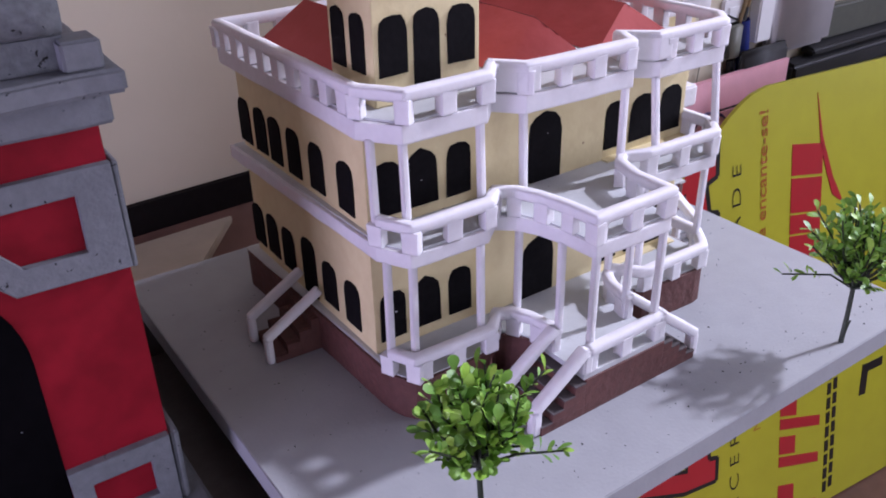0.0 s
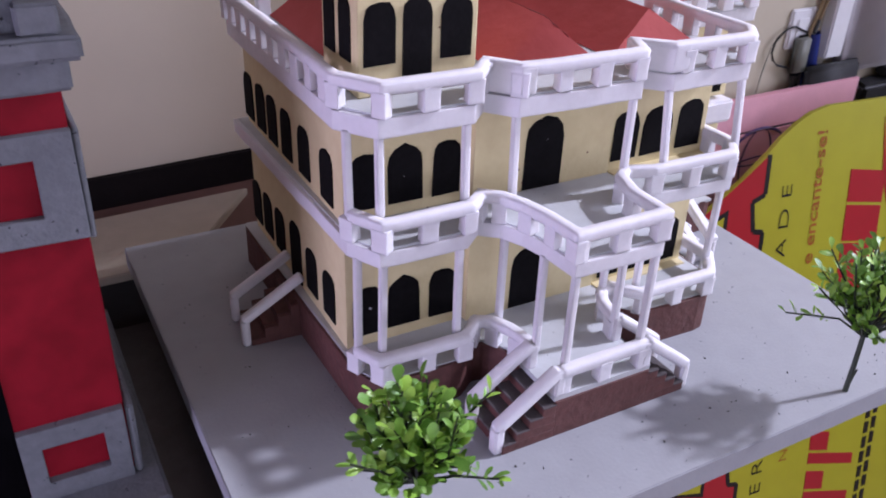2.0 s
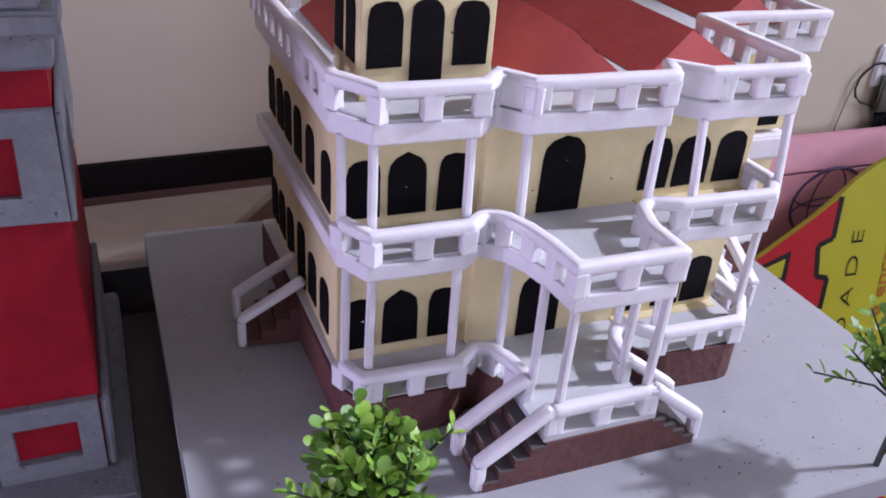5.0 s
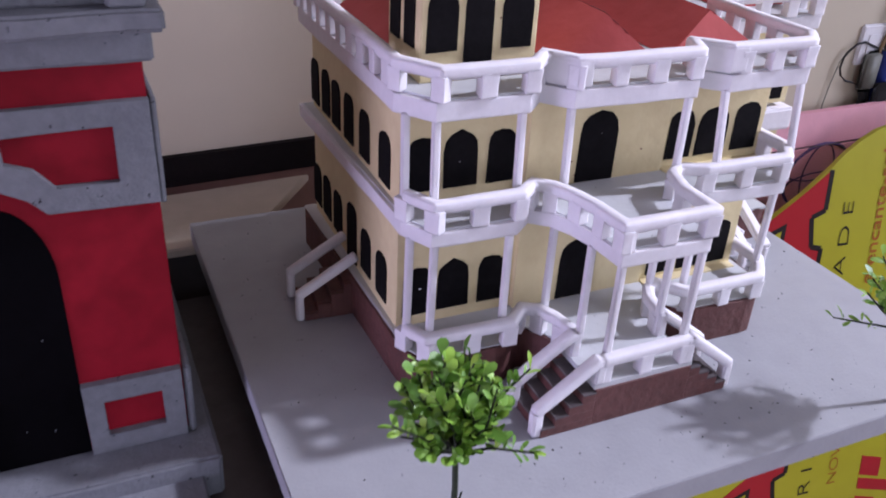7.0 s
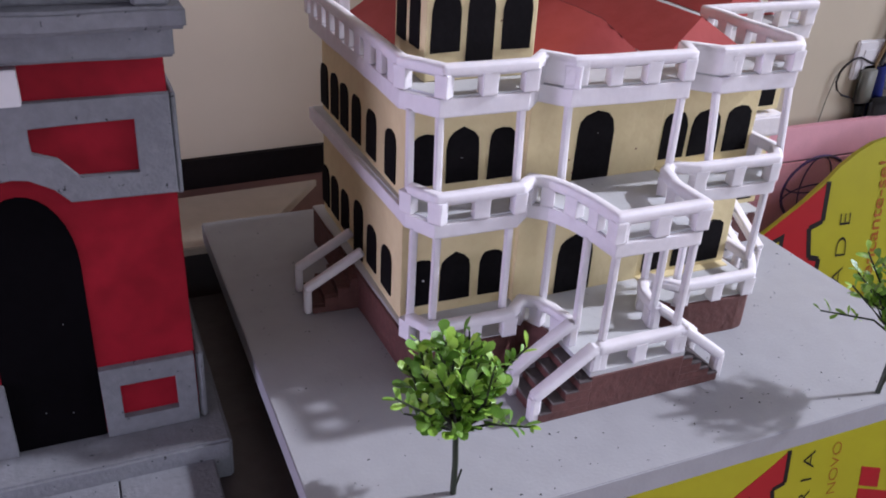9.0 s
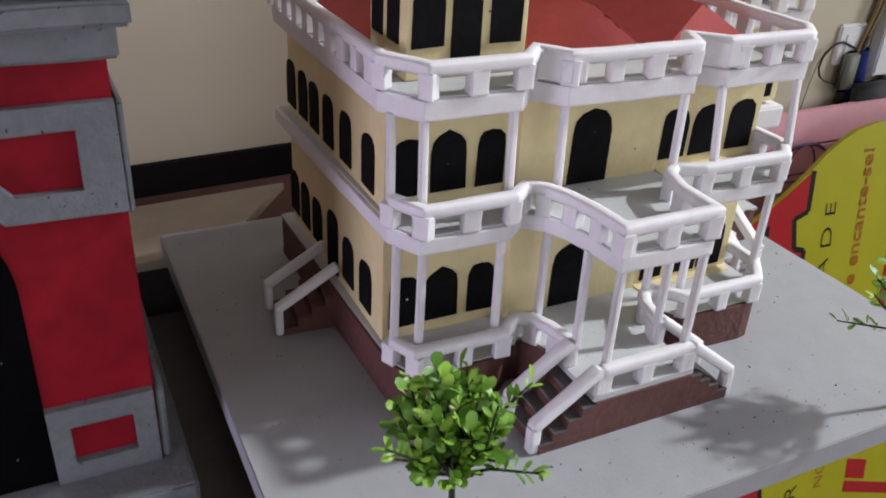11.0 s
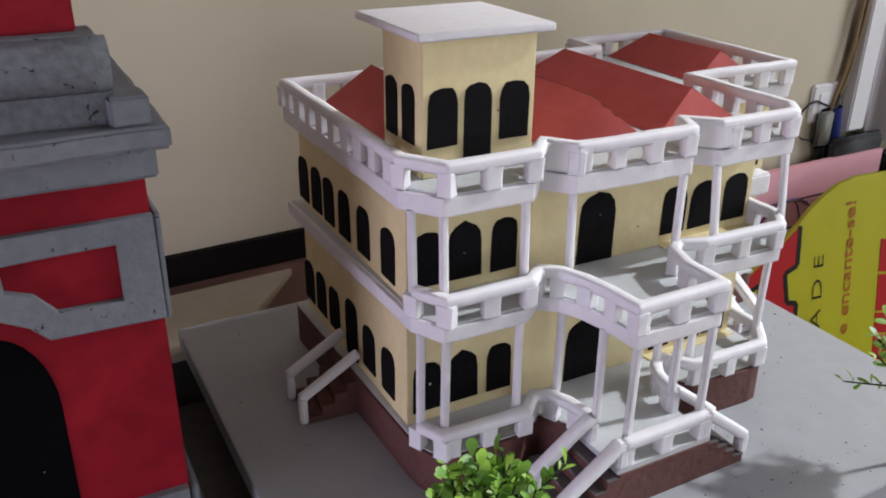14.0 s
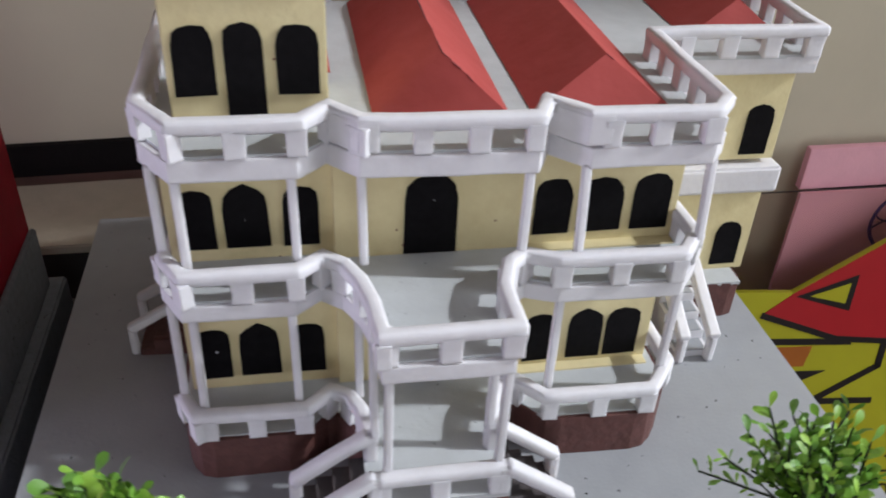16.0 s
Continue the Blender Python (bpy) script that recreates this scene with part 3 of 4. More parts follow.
# side stair on the left, down to the left; another in front of the wing, down to the front
def flight(origin, run, wide, top, mat, across=0.0095):
    """origin: the inner top corner; run and wide: plan vectors down the flight and across it."""
    o, run, wide = Vector(origin), Vector(run), Vector(wide)
    n = 4
    for i in range(n):
        a, b = o + run * (i / n), o + run * ((i + 1) / n)
        h = top * (n - i - 0.3) / n
        part("stair_step", prism([tuple(a), tuple(b), tuple(b + wide), tuple(a + wide)], 0.0, h), mat, house)
        part("stair_tread", prism([tuple(a + wide * 0.1), tuple(b + wide * 0.1), tuple(b + wide * 0.9), tuple(a + wide * 0.9)], h, h + 0.0014), BROWN if mat is BROWN else GREY, house)
    for f in (0.08, 0.92):
        a, b = o + wide * f, o + wide * f + run * 1.12
        rail = part("stair_rail", bar((a.x, a.y, top + 0.032), (b.x, b.y, 0.034), across, 0.0115, 0.0016), WHITE, house, "sloping white stair rail")
        q = b - run * 0.04
        part("newel", bar((q.x, q.y, 0.0), (q.x, q.y, 0.036), 0.0095, 0.0115, 0.002, up=(0, 1, 0)), WHITE, rail)


flight((-0.006, 0.176), (-0.066, 0.004), (0.004, 0.066), F0 - 0.004, BROWN)
flight((0.531, 0.180), (0.0, -0.078), (0.043, 0.0), F0, WHITE, 0.0145)

# tower
TX0, TX1, TY0, TY1, TZ = 0.018, 0.143, 0.06, 0.146, 0.466
part("tower_wall", box(TX0, TX1, TY0, TY1, F2, TZ, 0.0008), CREAM, house, "cream tower wall")
part("tower_roof", box(0.011, 0.160, 0.053, 0.199, TZ, TZ + 0.008, 0.001), WHITE, house, "flat white tower roof")
for x, w, z, h in ((0.040, 0.032, 0.364, 0.058), (0.0785, 0.030, 0.345, 0.078), (0.120, 0.033, 0.363, 0.058)):
    opening("tower_window", w, h, (x, TY0, z), FRONT, OUT_Y)
for y in (0.126, 0.088):
    opening("tower_window", 0.026, 0.058, (TX0, y, 0.364), LEFT, OUT_X)


# red hipped roofs
def hipped(x0, x1, y0, y1, rise, ridge0, ridge1, skew=0.0, folded=False):
    """A paper roof; folded: its near left hip is a soft fold, not an edge."""
    bm = bmesh.new()
    z = F2 + 0.001
    xm = (x0 + x1) / 2 + skew
    corners = [Vector(p) for p in ((x0, y0, z), (x1, y0, z), (x1, y1, z), (x0, y1, z), (xm, ridge0, z + rise), (xm - 0.004, ridge1, z + rise))]
    v = [bm.verts.new(p * S) for p in corners]
    for f in ((0, 1, 4), (1, 2, 5, 4), (2, 3, 5), (3, 0, 4, 5), (3, 2, 1, 0)):
        bm.faces.new([v[i] for i in f])
    soft = {v[0], v[4]}
    bmesh.ops.split_edges(bm, edges=[e for e in bm.edges if not (folded and set(e.verts) == soft)])
    roof = part("roof", bm, RED_ROOF, house, "red paper hipped roof", smooth=True)
    for a, b, reach in ((4, 5, 1.0), (4, 1, 0.45)) if folded else ((4, 1, 0.12),):
        seam = bmesh.new()
        p, q = corners[a], corners[b]
        knots = [p.lerp(q, reach * k / 9) + Vector((math.sin(k * 2.3 + x0 * 90), math.cos(k * 1.7 + x0 * 50), 0)) * 0.0006 for k in range(10)]
        for k in range(9):
            bar(knots[k], knots[k + 1], max(0.0003, 0.0009 + 0.0009 * math.sin(k * 1.3 + a + x0 * 30)), 0.0006, 0, seam)
        part("paper_seam", seam, SEAM, roof, "creased dark paper seam")


hipped(0.180, 0.299, 0.064, 0.372, 0.0485, 0.090, 0.345, 0.002, True)
hipped(0.319, 0.448, 0.068, 0.372, 0.040, 0.100, 0.350, 0.0085)
hipped(0.035, 0.150, 0.170, 0.368, 0.048, 0.205, 0.340)
hipped(0.534, 0.643, 0.240, 0.434, 0.035, 0.262, 0.412, 0.010)

# ---- the red model ----
gate = thing("model_gatehouse", (-0.385, 0.2, -0.105), "red model gatehouse with grey foam trim and black arch", "model building")
GX0, GX1, GY, GZ = -0.520, -0.230, 0.092, -0.050
GM = -0.375
part("plinth_board", box(-0.66, -0.3275, -0.06, 0.045, -0.105, -0.072, 0.001), TRIM, gate, "grey foam ground sheet")
part("plinth_board", box(-0.3265, -0.226, -0.06, 0.045, -0.105, -0.0725, 0.001), TRIM, gate, "grey foam ground sheet")
part("plinth", uneven(box(-0.60, -0.205, 0.036, 0.42, -0.105, GZ, 0.003)), TRIM, gate, "grey foam plinth slab")
body = box(GX0, GX1, GY, 0.40, GZ, 0.392, 0.0015)
part("body", body, RED, gate, "red glossy paper walls")
arch = [(-0.047, 0)] + [(0.044, 0)] + [(0.046 * math.cos(a), 0.215 + 0.079 * math.sin(a)) for a in [math.pi * i / 16 for i in range(17)]]
# Glints inside the arch, drawn as small pale plates.
for u, v in ((0.020, 0.150), (-0.012, 0.044), (0.014, 0.038)):
    part("dust_speck", plate([(0.0009, 0), (0, 0.0012), (-0.0009, 0.0002), (0, -0.0009)], (GM + u, GY - 0.0016, GZ + v), FRONT, (0, 0, 1), 0.0003, OUT_Y), TRIM, gate, "pale speck drawn for a glint")
part("archway", plate(arch, (GM, GY, GZ), FRONT, (0, 0, 1), 0.0015, OUT_Y), VOID, gate, "black arched doorway")


def frame_plate(outer, inner, origin, along, up, depth, out):
    """A plate with one hole; both outlines have the same count."""
    along, up, out, o = Vector(along), Vector(up), Vector(out), Vector(origin)
    bm = bmesh.new()
    rings = [[bm.verts.new((o + u * along + v * up + d * out) * S) for u, v in line] for line in (outer, inner) for d in (0, depth)]
    ob, of, ib, fi = rings
    n = len(outer)
    for i in range(n):
        j = (i + 1) % n
        bm.faces.new((of[i], of[j], fi[j], fi[i]))
        bm.faces.new((ob[i], ob[j], of[j], of[i]))
        bm.faces.new((ib[i], ib[j], fi[j], fi[i]))
    return bm


for sgn in (1, -1):
    al = (sgn, 0, 0)
    c = GM
    outer = [(0.0, 0.264), (0.014, 0.262), (0.034, 0.251), (0.048, 0.236), (0.1455, 0.234), (0.1455, 0.335), (0.021, 0.335), (0.0, 0.335)]
    inner = [(0.0205, 0.300), (0.021, 0.287), (0.042, 0.279), (0.058, 0.260), (0.112, 0.259), (0.113, 0.313), (0.050, 0.312), (0.021, 0.311)]
    part("trim_band", frame_plate(outer, inner, (c, GY, 0), al, (0, 0, 1), 0.008, OUT_Y), TRIM, gate, "grey foam window trim")
    part("trim_return", uneven(box(*sorted((c + sgn * 0.1458, c + sgn * 0.1510)), GY - 0.007, 0.40, 0.232, 0.336, 0.001)), TRIM, gate)
    outer = [(0.045, GZ), (0.143, GZ), (0.143, 0.039), (0.045, 0.039)]
    inner = [(0.064, GZ + 0.022), (0.122, GZ + 0.022), (0.122, 0.016), (0.064, 0.016)]
    part("pedestal", frame_plate(outer, inner, (c, GY, 0), al, (0, 0, 1), 0.009, OUT_Y), TRIM, gate, "grey foam pedestal frame")
    part("pedestal_return", uneven(box(*sorted((c + sgn * 0.1452, c + sgn * 0.153)), GY - 0.008, 0.40, GZ, 0.040, 0.002)), TRIM, gate)
part("plaque", box(GM - 0.021, GM + 0.021, GY - 0.016, GY + 0.001, 0.335, 0.368, 0.001), PLAQUE, gate, "small white plaque over the arch")
part("frieze", uneven(box(GX0 - 0.004, GX1 + 0.008, GY - 0.026, 0.42, 0.374, 0.404, 0.002)), TRIM, gate, "grey foam frieze")
part("cornice", uneven(box(GX0 - 0.018, GX1 + 0.017, GY - 0.052, 0.44, 0.404, 0.424, 0.003), 0.0016), TRIM, gate, "projecting grey foam cornice")
part("attic", uneven(box(GX0 + 0.0, GX1 - 0.018, GY - 0.030, 0.40, 0.424, 0.452, 0.002)), ROLL, gate, "pitted grey foam attic block")
for sgn in (1, -1):
    part("attic_pier", uneven(box(*sorted((GM + sgn * 0.120, GM + sgn * 0.150)), GY - 0.046, 0.08, 0.4235, 0.448, 0.002)), TRIM, gate)
roll = bmesh.new()
bmesh.ops.create_cone(roll, cap_ends=True, segments=28, radius1=0.021 * S, radius2=0.021 * S, depth=0.252 * S)
bmesh.ops.transform(roll, matrix=Matrix.Translation((GM * S, 0.064 * S, 0.472 * S)) @ Matrix.Rotation(math.pi / 2, 4, "Y"), verts=roll.verts)
part("roll", uneven(roll, 0.002, 0.012), ROLL, gate, "rounded grey foam roll", smooth=True)
part("upper_slab", uneven(box(GX0 + 0.03, GX1 - 0.024, 0.064, 0.105, 0.452, 0.494, 0.002)), TRIM, gate)
part("upper_body", box(GX0 + 0.04, GX1 - 0.036, 0.080, 0.34, 0.494, 0.62, 0.0015), RED, gate, "red upper storey")


# ---- the small trees ----
def leaf_mesh():
    bm = bmesh.new()
    rows = []
    for i in range(6):
        f = i / 5
        w = (0.04, 0.13, 0.25, 0.34, 0.32, 0.14)[i]
        z = 0.10 * math.sin(f * 2.2) - 0.06 * f * f
        rows.append([bm.verts.new((s * w, f, z + (0.10 * w if s else 0))) for s in (-1, 0, 1)])
    for a, b in zip(rows, rows[1:]):
        for j in range(2):
            bm.faces.new((a[j], a[j + 1], b[j + 1], b[j]))
    return mesh_of("leaf", bm, LEAF, True)


LEAF_MESH = leaf_mesh()


def limb(points, r0, r1, bm=None):
    own = bm or bmesh.new()
    prev = None
    n = len(points)
    for i, p in enumerate(points):
        p = Vector(p)
        q = Vector(points[min(i + 1, n - 1)]) - Vector(points[max(i - 1, 0)])
        d = q.normalized()
        a = d.orthogonal().normalized()
        b = d.cross(a)
        r = r0 + (r1 - r0) * i / (n - 1)
        ring = [own.verts.new((p + (a * math.cos(t) + b * math.sin(t)) * r) * S) for t in [math.tau * k / 6 for k in range(6)]]
        if prev:
            for k in range(6):
                own.faces.new((prev[k], prev[(k + 1) % 6], ring[(k + 1) % 6], ring[k]))
        prev = ring
    return own


def small_tree(base, fork, centre, radius, seed, tails, label, leaf=1.0, slim=1.0):
    r = random.Random(seed)
    t = thing("artificial_tree", (base[0], base[1], 0), label, "artificial tree", "small trees on the board")
    b, f, c = Vector((*base, 0)), Vector(fork), Vector(centre)
    part("stem", limb([b, b.lerp(f, 0.5) + Vector((0.001, 0, 0)), f], 0.0032, 0.0028), STEM, t, "dark wire stem")
    part("wire_end", limb([b, b + Vector((0.006, -0.002, 0.030))], 0.0014, 0.001), STEM, t)
    ends = []
    for i in range(52):
        a = i * 2.399963
        h = 1 - 2 * (i + 0.5) / 52
        ends.append((c + Vector((math.cos(a) * (1 - h * h) ** 0.5 * radius[0], math.sin(a) * (1 - h * h) ** 0.5 * radius[0], h * radius[1])) * r.choice((r.uniform(0.4, 1.0), r.uniform(0.75, 1.28))), 13))
    ends += [(Vector(e), 12) for e in tails]
    for e, count in ends:
        mid = f.lerp(e, 0.45) + Vector((r.uniform(-1, 1), r.uniform(-1, 1), r.uniform(0.2, 1))) * 0.012
        path = [f.lerp(mid, k / 3) for k in range(3)] + [mid.lerp(e, k / 4) for k in range(5)]
        tw = part("sprig", limb(path, 0.0016, 0.0009), STEM, t)
        far = (e - c).length > radius[0] * 1.35
        for k in range(count):
            g = 0.32 + 0.68 * (k + 1) / count
            p = path[min(len(path) - 1, int(g * (len(path) - 1)))].lerp(e, 0.3 if k < count - 1 else 1.0)
            d = (e - f).normalized()
            side = d.cross(Vector((r.uniform(-1, 1), r.uniform(-1, 1), r.uniform(-1, 1)))).normalized()
            way = (side * r.uniform(0.6, 1.1) + d * r.uniform(0.3, 1.0) + Vector((0, 0, 0.25))).normalized()
            size = leaf * r.uniform(0.0115, 0.0205) * (0.95 if far else 1.0)
            nrm = (Vector((0, -0.35, 1)) + Vector((r.uniform(-0.9, 0.9), r.uniform(-0.9, 0.9), r.uniform(-0.4, 0.6)))).normalized()
            x = way.cross(nrm).normalized()
            nrm = x.cross(way)
            rot = Matrix((x, way, nrm)).transposed().to_4x4()
            lf = part("leaf", LEAF_MESH, LEAF, tw)
            lf.matrix_basis = Matrix.Translation(p * S) @ rot @ Matrix.Diagonal((size * S * slim * (0.55 if far else 1.0) * r.uniform(0.75, 1.05), size * S, size * S, 1))
    return t


small_tree((-0.030, -0.171), (-0.031, -0.169, 0.076), (-0.033, -0.169, 0.134), (0.040, 0.050), 3, [(0.006, -0.236, 0.123), (0.018, -0.196, 0.176), (-0.106, -0.205, 0.160), (-0.078, -0.155, 0.098)], "small artificial boxwood tree with bright green plastic leaves", 0.9)
small_tree((0.506, -0.194), (0.512, -0.190, 0.072), (0.508, -0.185, 0.140), (0.046, 0.052), 8, [(0.434, -0.143, 0.098), (0.462, -0.17, 0.125), (0.43, -0.175, 0.150), (0.56, -0.14, 0.15)], "small artificial boxwood tree with a long side sprig", 0.85, 0.72)

# ---- the yellow sign leaning behind ----
TH, LN = radians(-5), radians(10)
SIGN_U = Vector((math.cos(TH), math.sin(TH), 0))
SIGN_V = Vector((-math.sin(TH) * math.sin(LN), math.cos(TH) * math.sin(LN), math.cos(LN)))
SIGN_N = SIGN_U.cross(SIGN_V)  # towards the viewer
SIGN_O = Vector((1.30, 0.57, -0.25))
sign = thing("advertising_sign", (1.45, 0.37, FLOOR_Z), "yellow printed advertising panel leaning against the wall", "sign")
edge = [(-0.50, -1.18), (0.95, -1.18), (0.95, 0.187), (0.14, 0.19), (0.085, 0.178), (0.045, 0.158), (0.0, 0.128), (-0.029, 0.101), (-0.101, 0.045), (-0.262, -0.060), (-0.36, -0.058), (-0.50, -0.062)]
part("panel", plate(edge, SIGN_O, SIGN_U, SIGN_V, 0.012, -SIGN_N), YELLOW, sign)


def ink(name, outline, mat, lift=0.0015, label=""):
    part(name, plate(outline, SIGN_O + SIGN_N * 0.0002, SIGN_U, SIGN_V, lift, SIGN_N), mat, sign, label)


def strip(u0, v0, u1, v1, w):
    d = Vector((u1 - u0, v1 - v0)).normalized() * (w / 2)
    return [(u0 - d.y, v0 + d.x), (u0 + d.y, v0 - d.x), (u1 + d.y, v1 - d.x), (u1 - d.y, v1 + d.x)]


def words(text, u, v0, v1, height, mat, wide=1.0, bold=-0.014):
    """Words that run up the panel, their tops to the left."""
    cu = bpy.data.curves.new("words", "FONT")
    cu.body, cu.size, cu.extrude, cu.offset, cu.space_character = text, 1.0, 0.0, bold, wide
    tmp = new("words", cu)
    bpy.context.view_layer.update()
    me = bpy.data.meshes.new_from_object(tmp.evaluated_get(bpy.context.evaluated_depsgraph_get()))
    xs = [p.co.x for p in me.vertices]
    ys = [p.co.y for p in me.vertices]
    x0, x1, y0, y1 = min(xs), max(xs), min(ys), max(ys)
    for p in me.vertices:
        a = v0 + (p.co.x - x0) / (x1 - x0) * (v1 - v0)
        b = u - (p.co.y - y0) / (y1 - y0) * height
        p.co = (SIGN_O + SIGN_U * b + SIGN_V * a + SIGN_N * 0.0016) * S
    bpy.data.objects.remove(tmp)
    me.materials.clear()
    me.materials.append(mat)
    part("lettering", me, mat, sign)


words("QUALIDADE", 0.055, -0.585, 0.012, 0.036, INK_BLACK, 1.5)
words("PARCERIA", 0.055, -1.17, -0.64, 0.036, INK_BLACK, 1.5)
words("e encante-se!", 0.142, -0.208, 0.132, 0.032, INK_ORANGE, bold=0.008)
words("NOVO", 0.140, -0.79, -0.63, 0.028, INK_ORANGE)
# the large logos as plain shapes
for v0, v1 in ((-0.30, -0.232), (-0.226, -0.172), (-0.166, -0.07), (-0.062, 0.022)):
    ink("logo_bar", [(0.235, v0), (0.355, v0 - 0.02), (0.355, v1 - 0.02), (0.235, v1)], INK_RED)
ink("logo_sweep", [(0.324, 0.142), (0.352, 0.02), (0.400, -0.10), (0.452, -0.190), (0.400, -0.150), (0.372, -0.08), (0.345, 0.0)], INK_RED)
for v0 in (-1.13, -0.96, -0.83):
    ink("logo_bar", [(0.222, v0), (0.395, v0 - 0.05), (0.395, v0 - 0.015), (0.222, v0 + 0.035)], INK_RED)
    ink("logo_bar", [(0.222, v0 + 0.045), (0.290, v0 + 0.025), (0.290, v0 + 0.085), (0.222, v0 + 0.105)], INK_RED)
for k, u in enumerate((0.425, 0.452)):
    for j in range(9):
        v0 = -1.14 + j * 0.05 + 0.01 * k
        ink("print_bar", [(u, v0), (u + 0.016, v0), (u + 0.016, v0 + 0.038), (u, v0 + 0.038)], INK_BLACK)
ink("print_bar", strip(0.59, -0.85, 0.60, -0.745, 0.03), INK_BLACK)
ink("print_bar", strip(0.60, -0.76, 0.68, -0.76, 0.03), INK_BLACK)


def big_letter(dv):
    """Half of a huge outlined red initial."""
    o = [(-0.262, -0.062), (-0.101, 0.043), (-0.030, 0.094), (-0.033, -0.002), (-0.070, -0.016), (-0.060, -0.090), (-0.030, -0.097), (-0.034, -0.172), (-0.156, -0.163), (-0.318, -0.108)]
    o = [(u, v + dv) for u, v in o]
    ink("large_letter", o, INK_RED, 0.0014, "huge red initial")
    rim = bmesh.new()
    for (u0, v0), (u1, v1) in zip(o[2:], o[3:]):
        plate(strip(u0, v0, u1, v1, 0.013), SIGN_O + SIGN_N * 0.0002, SIGN_U, SIGN_V, 0.0018, SIGN_N, rim)
    part("letter_outline", rim, INK_BLACK, sign)
    ink("letter_counter_rim", [(-0.256, -0.068 + dv), (-0.138, -0.022 + dv), (-0.142, -0.101 + dv)], INK_BLACK, 0.0020)
    ink("letter_counter", [(-0.228, -0.067 + dv), (-0.151, -0.040 + dv), (-0.154, -0.084 + dv)], YELLOW, 0.0027)


big_letter(0.0)
big_letter(-0.72)
ink("logo_line", strip(-0.36, -0.167, -0.120, -0.171, 0.014), INK_BLACK)
ink("logo_line", strip(-0.050, -0.170, -0.052, -0.234, 0.014), INK_BLACK)
ink("logo_line", strip(-0.048, -0.226, -0.20, -0.325, 0.014), INK_BLACK)
ink("logo_line", strip(-0.20, -0.311, -0.045, -0.312, 0.014), INK_BLACK)
ink("logo_wedge", [(-0.30, -0.238), (-0.160, -0.237), (-0.24, -0.275)], INK_BLACK)
ink("logo_patch", [(-0.36, -0.182), (-0.20, -0.180), (-0.21, -0.226), (-0.36, -0.226)], INK_ORANGE)

# ---- pink sheets against the wall ----
pink = thing("pink_sheet", (1.38, 0.70, -0.15), "pink foam sheet standing against the wall", "foam sheet")
part("sheet", prism([(1.067, 0.700), (1.69, 0.705), (1.69, 0.722), (1.067, 0.717)], -0.150, -0.063, 0.001), PINK, pink)
pink2 = thing("pink_drawing", (1.38, 0.66, -0.8), "pink foam sheet with a globe drawn in marker", "foam sheet")
part("sheet", prism([(1.060, 0.682), (1.66, 0.690), (1.66, 0.698), (1.060, 0.690)], -0.9, -0.148), PINK, pink2)


def marker_ring(cx, cz, rx, rz, n=28, a0=0, a1=math.tau, w=0.0022):
    pts = [(cx + rx * math.cos(a0 + (a1 - a0) * i / n), cz + rz * math.sin(a0 + (a1 - a0) * i / n)) for i in range(n + 1)]
    line = [Vector((x, 0.6815 + 0.0127 * (x - 1.03), z)) for x, z in pts]
    part("drawn_line", limb(line, w, w), MARKER, pink2)


marker_ring(1.342, -0.225, 0.105, 0.085, w=0.0042)
marker_ring(1.342, -0.225, 0.050, 0.085)
marker_ring(1.342, -0.205, 0.100, 0.030, 20, math.pi, math.tau)
marker_ring(1.342, -0.245, 0.100, 0.030, 20, 0, math.pi)

clear = thing("clear_sheet", (1.2, 0.672, FLOOR_Z), "clear brownish plastic sheet standing before the pink foam", "plastic sheet")
part("sheet", box(0.72, 1.72, 0.668, 0.671, FLOOR_Z, -0.1350), CLEAR, clear)
part("top_edge", box(0.72, 1.72, 0.6675, 0.6715, -0.1350, -0.1340), DARKWOOD, clear, "thin dark top edge")

# ---- chargers and clutter by the wall ----
def rounded_case(x0, x1, y0, y1, z0, z1, slope=0.0, r=0.010):
    """A plastic case with rounded edges, its top falling towards the front."""
    bm = bmesh.new()
    pts = [(x, y, z) for z in (0, 1) for x, y in ((x0, y0), (x1, y0), (x1, y1), (x0, y1))]
    v = [bm.verts.new((x * S, y * S, (z0 if not z else z1 - (slope if y == y0 else 0)) * S)) for x, y, z in pts]
    for f in ((3, 2, 1, 0), (4, 5, 6, 7), (0, 1, 5, 4), (1, 2, 6, 5), (2, 3, 7, 6), (3, 0, 4, 7)):
        bm.faces.new([v[k] for k in f])
    bmesh.ops.bevel(bm, geom=bm.edges[:], offset=r * S, segments=3, affect="EDGES", clamp_overlap=True)
    return bm


ch = thing("charger", (1.60, 0.75, -0.16), "black plastic charger on the shelf", "charger")
part("case", rounded_case(1.500, 1.70, 0.715, 0.737, -0.16, -0.012, 0.014, 0.014), PLASTIC_BLACK, ch, smooth=True)
part("cable_socket", box(1.490, 1.509, 0.738, 0.756, -0.11, -0.07, 0.003), PLASTIC_BLACK, ch)
socket = thing("wall_socket", (1.49, 0.765, 0.02), "white plastic socket plate on the wall", "socket")
part("plate", rounded_case(1.447, 1.536, 0.757, 0.7705, 0.02, 0.118, 0, 0.005), PLASTIC_WHITE, socket)
part("insert", rounded_case(1.470, 1.513, 0.7545, 0.7572, 0.045, 0.095, 0, 0.001), PLASTIC_WHITE, socket)
adapter = thing("power_adapter", (1.494, 0.755, -0.06), "grey-green oval power adapter plugged in by the wall", "adapter")
part("body", rounded_case(1.462, 1.520, 0.736, 0.757, -0.045, 0.058, 0, 0.024), ADAPTER, adapter, smooth=True)
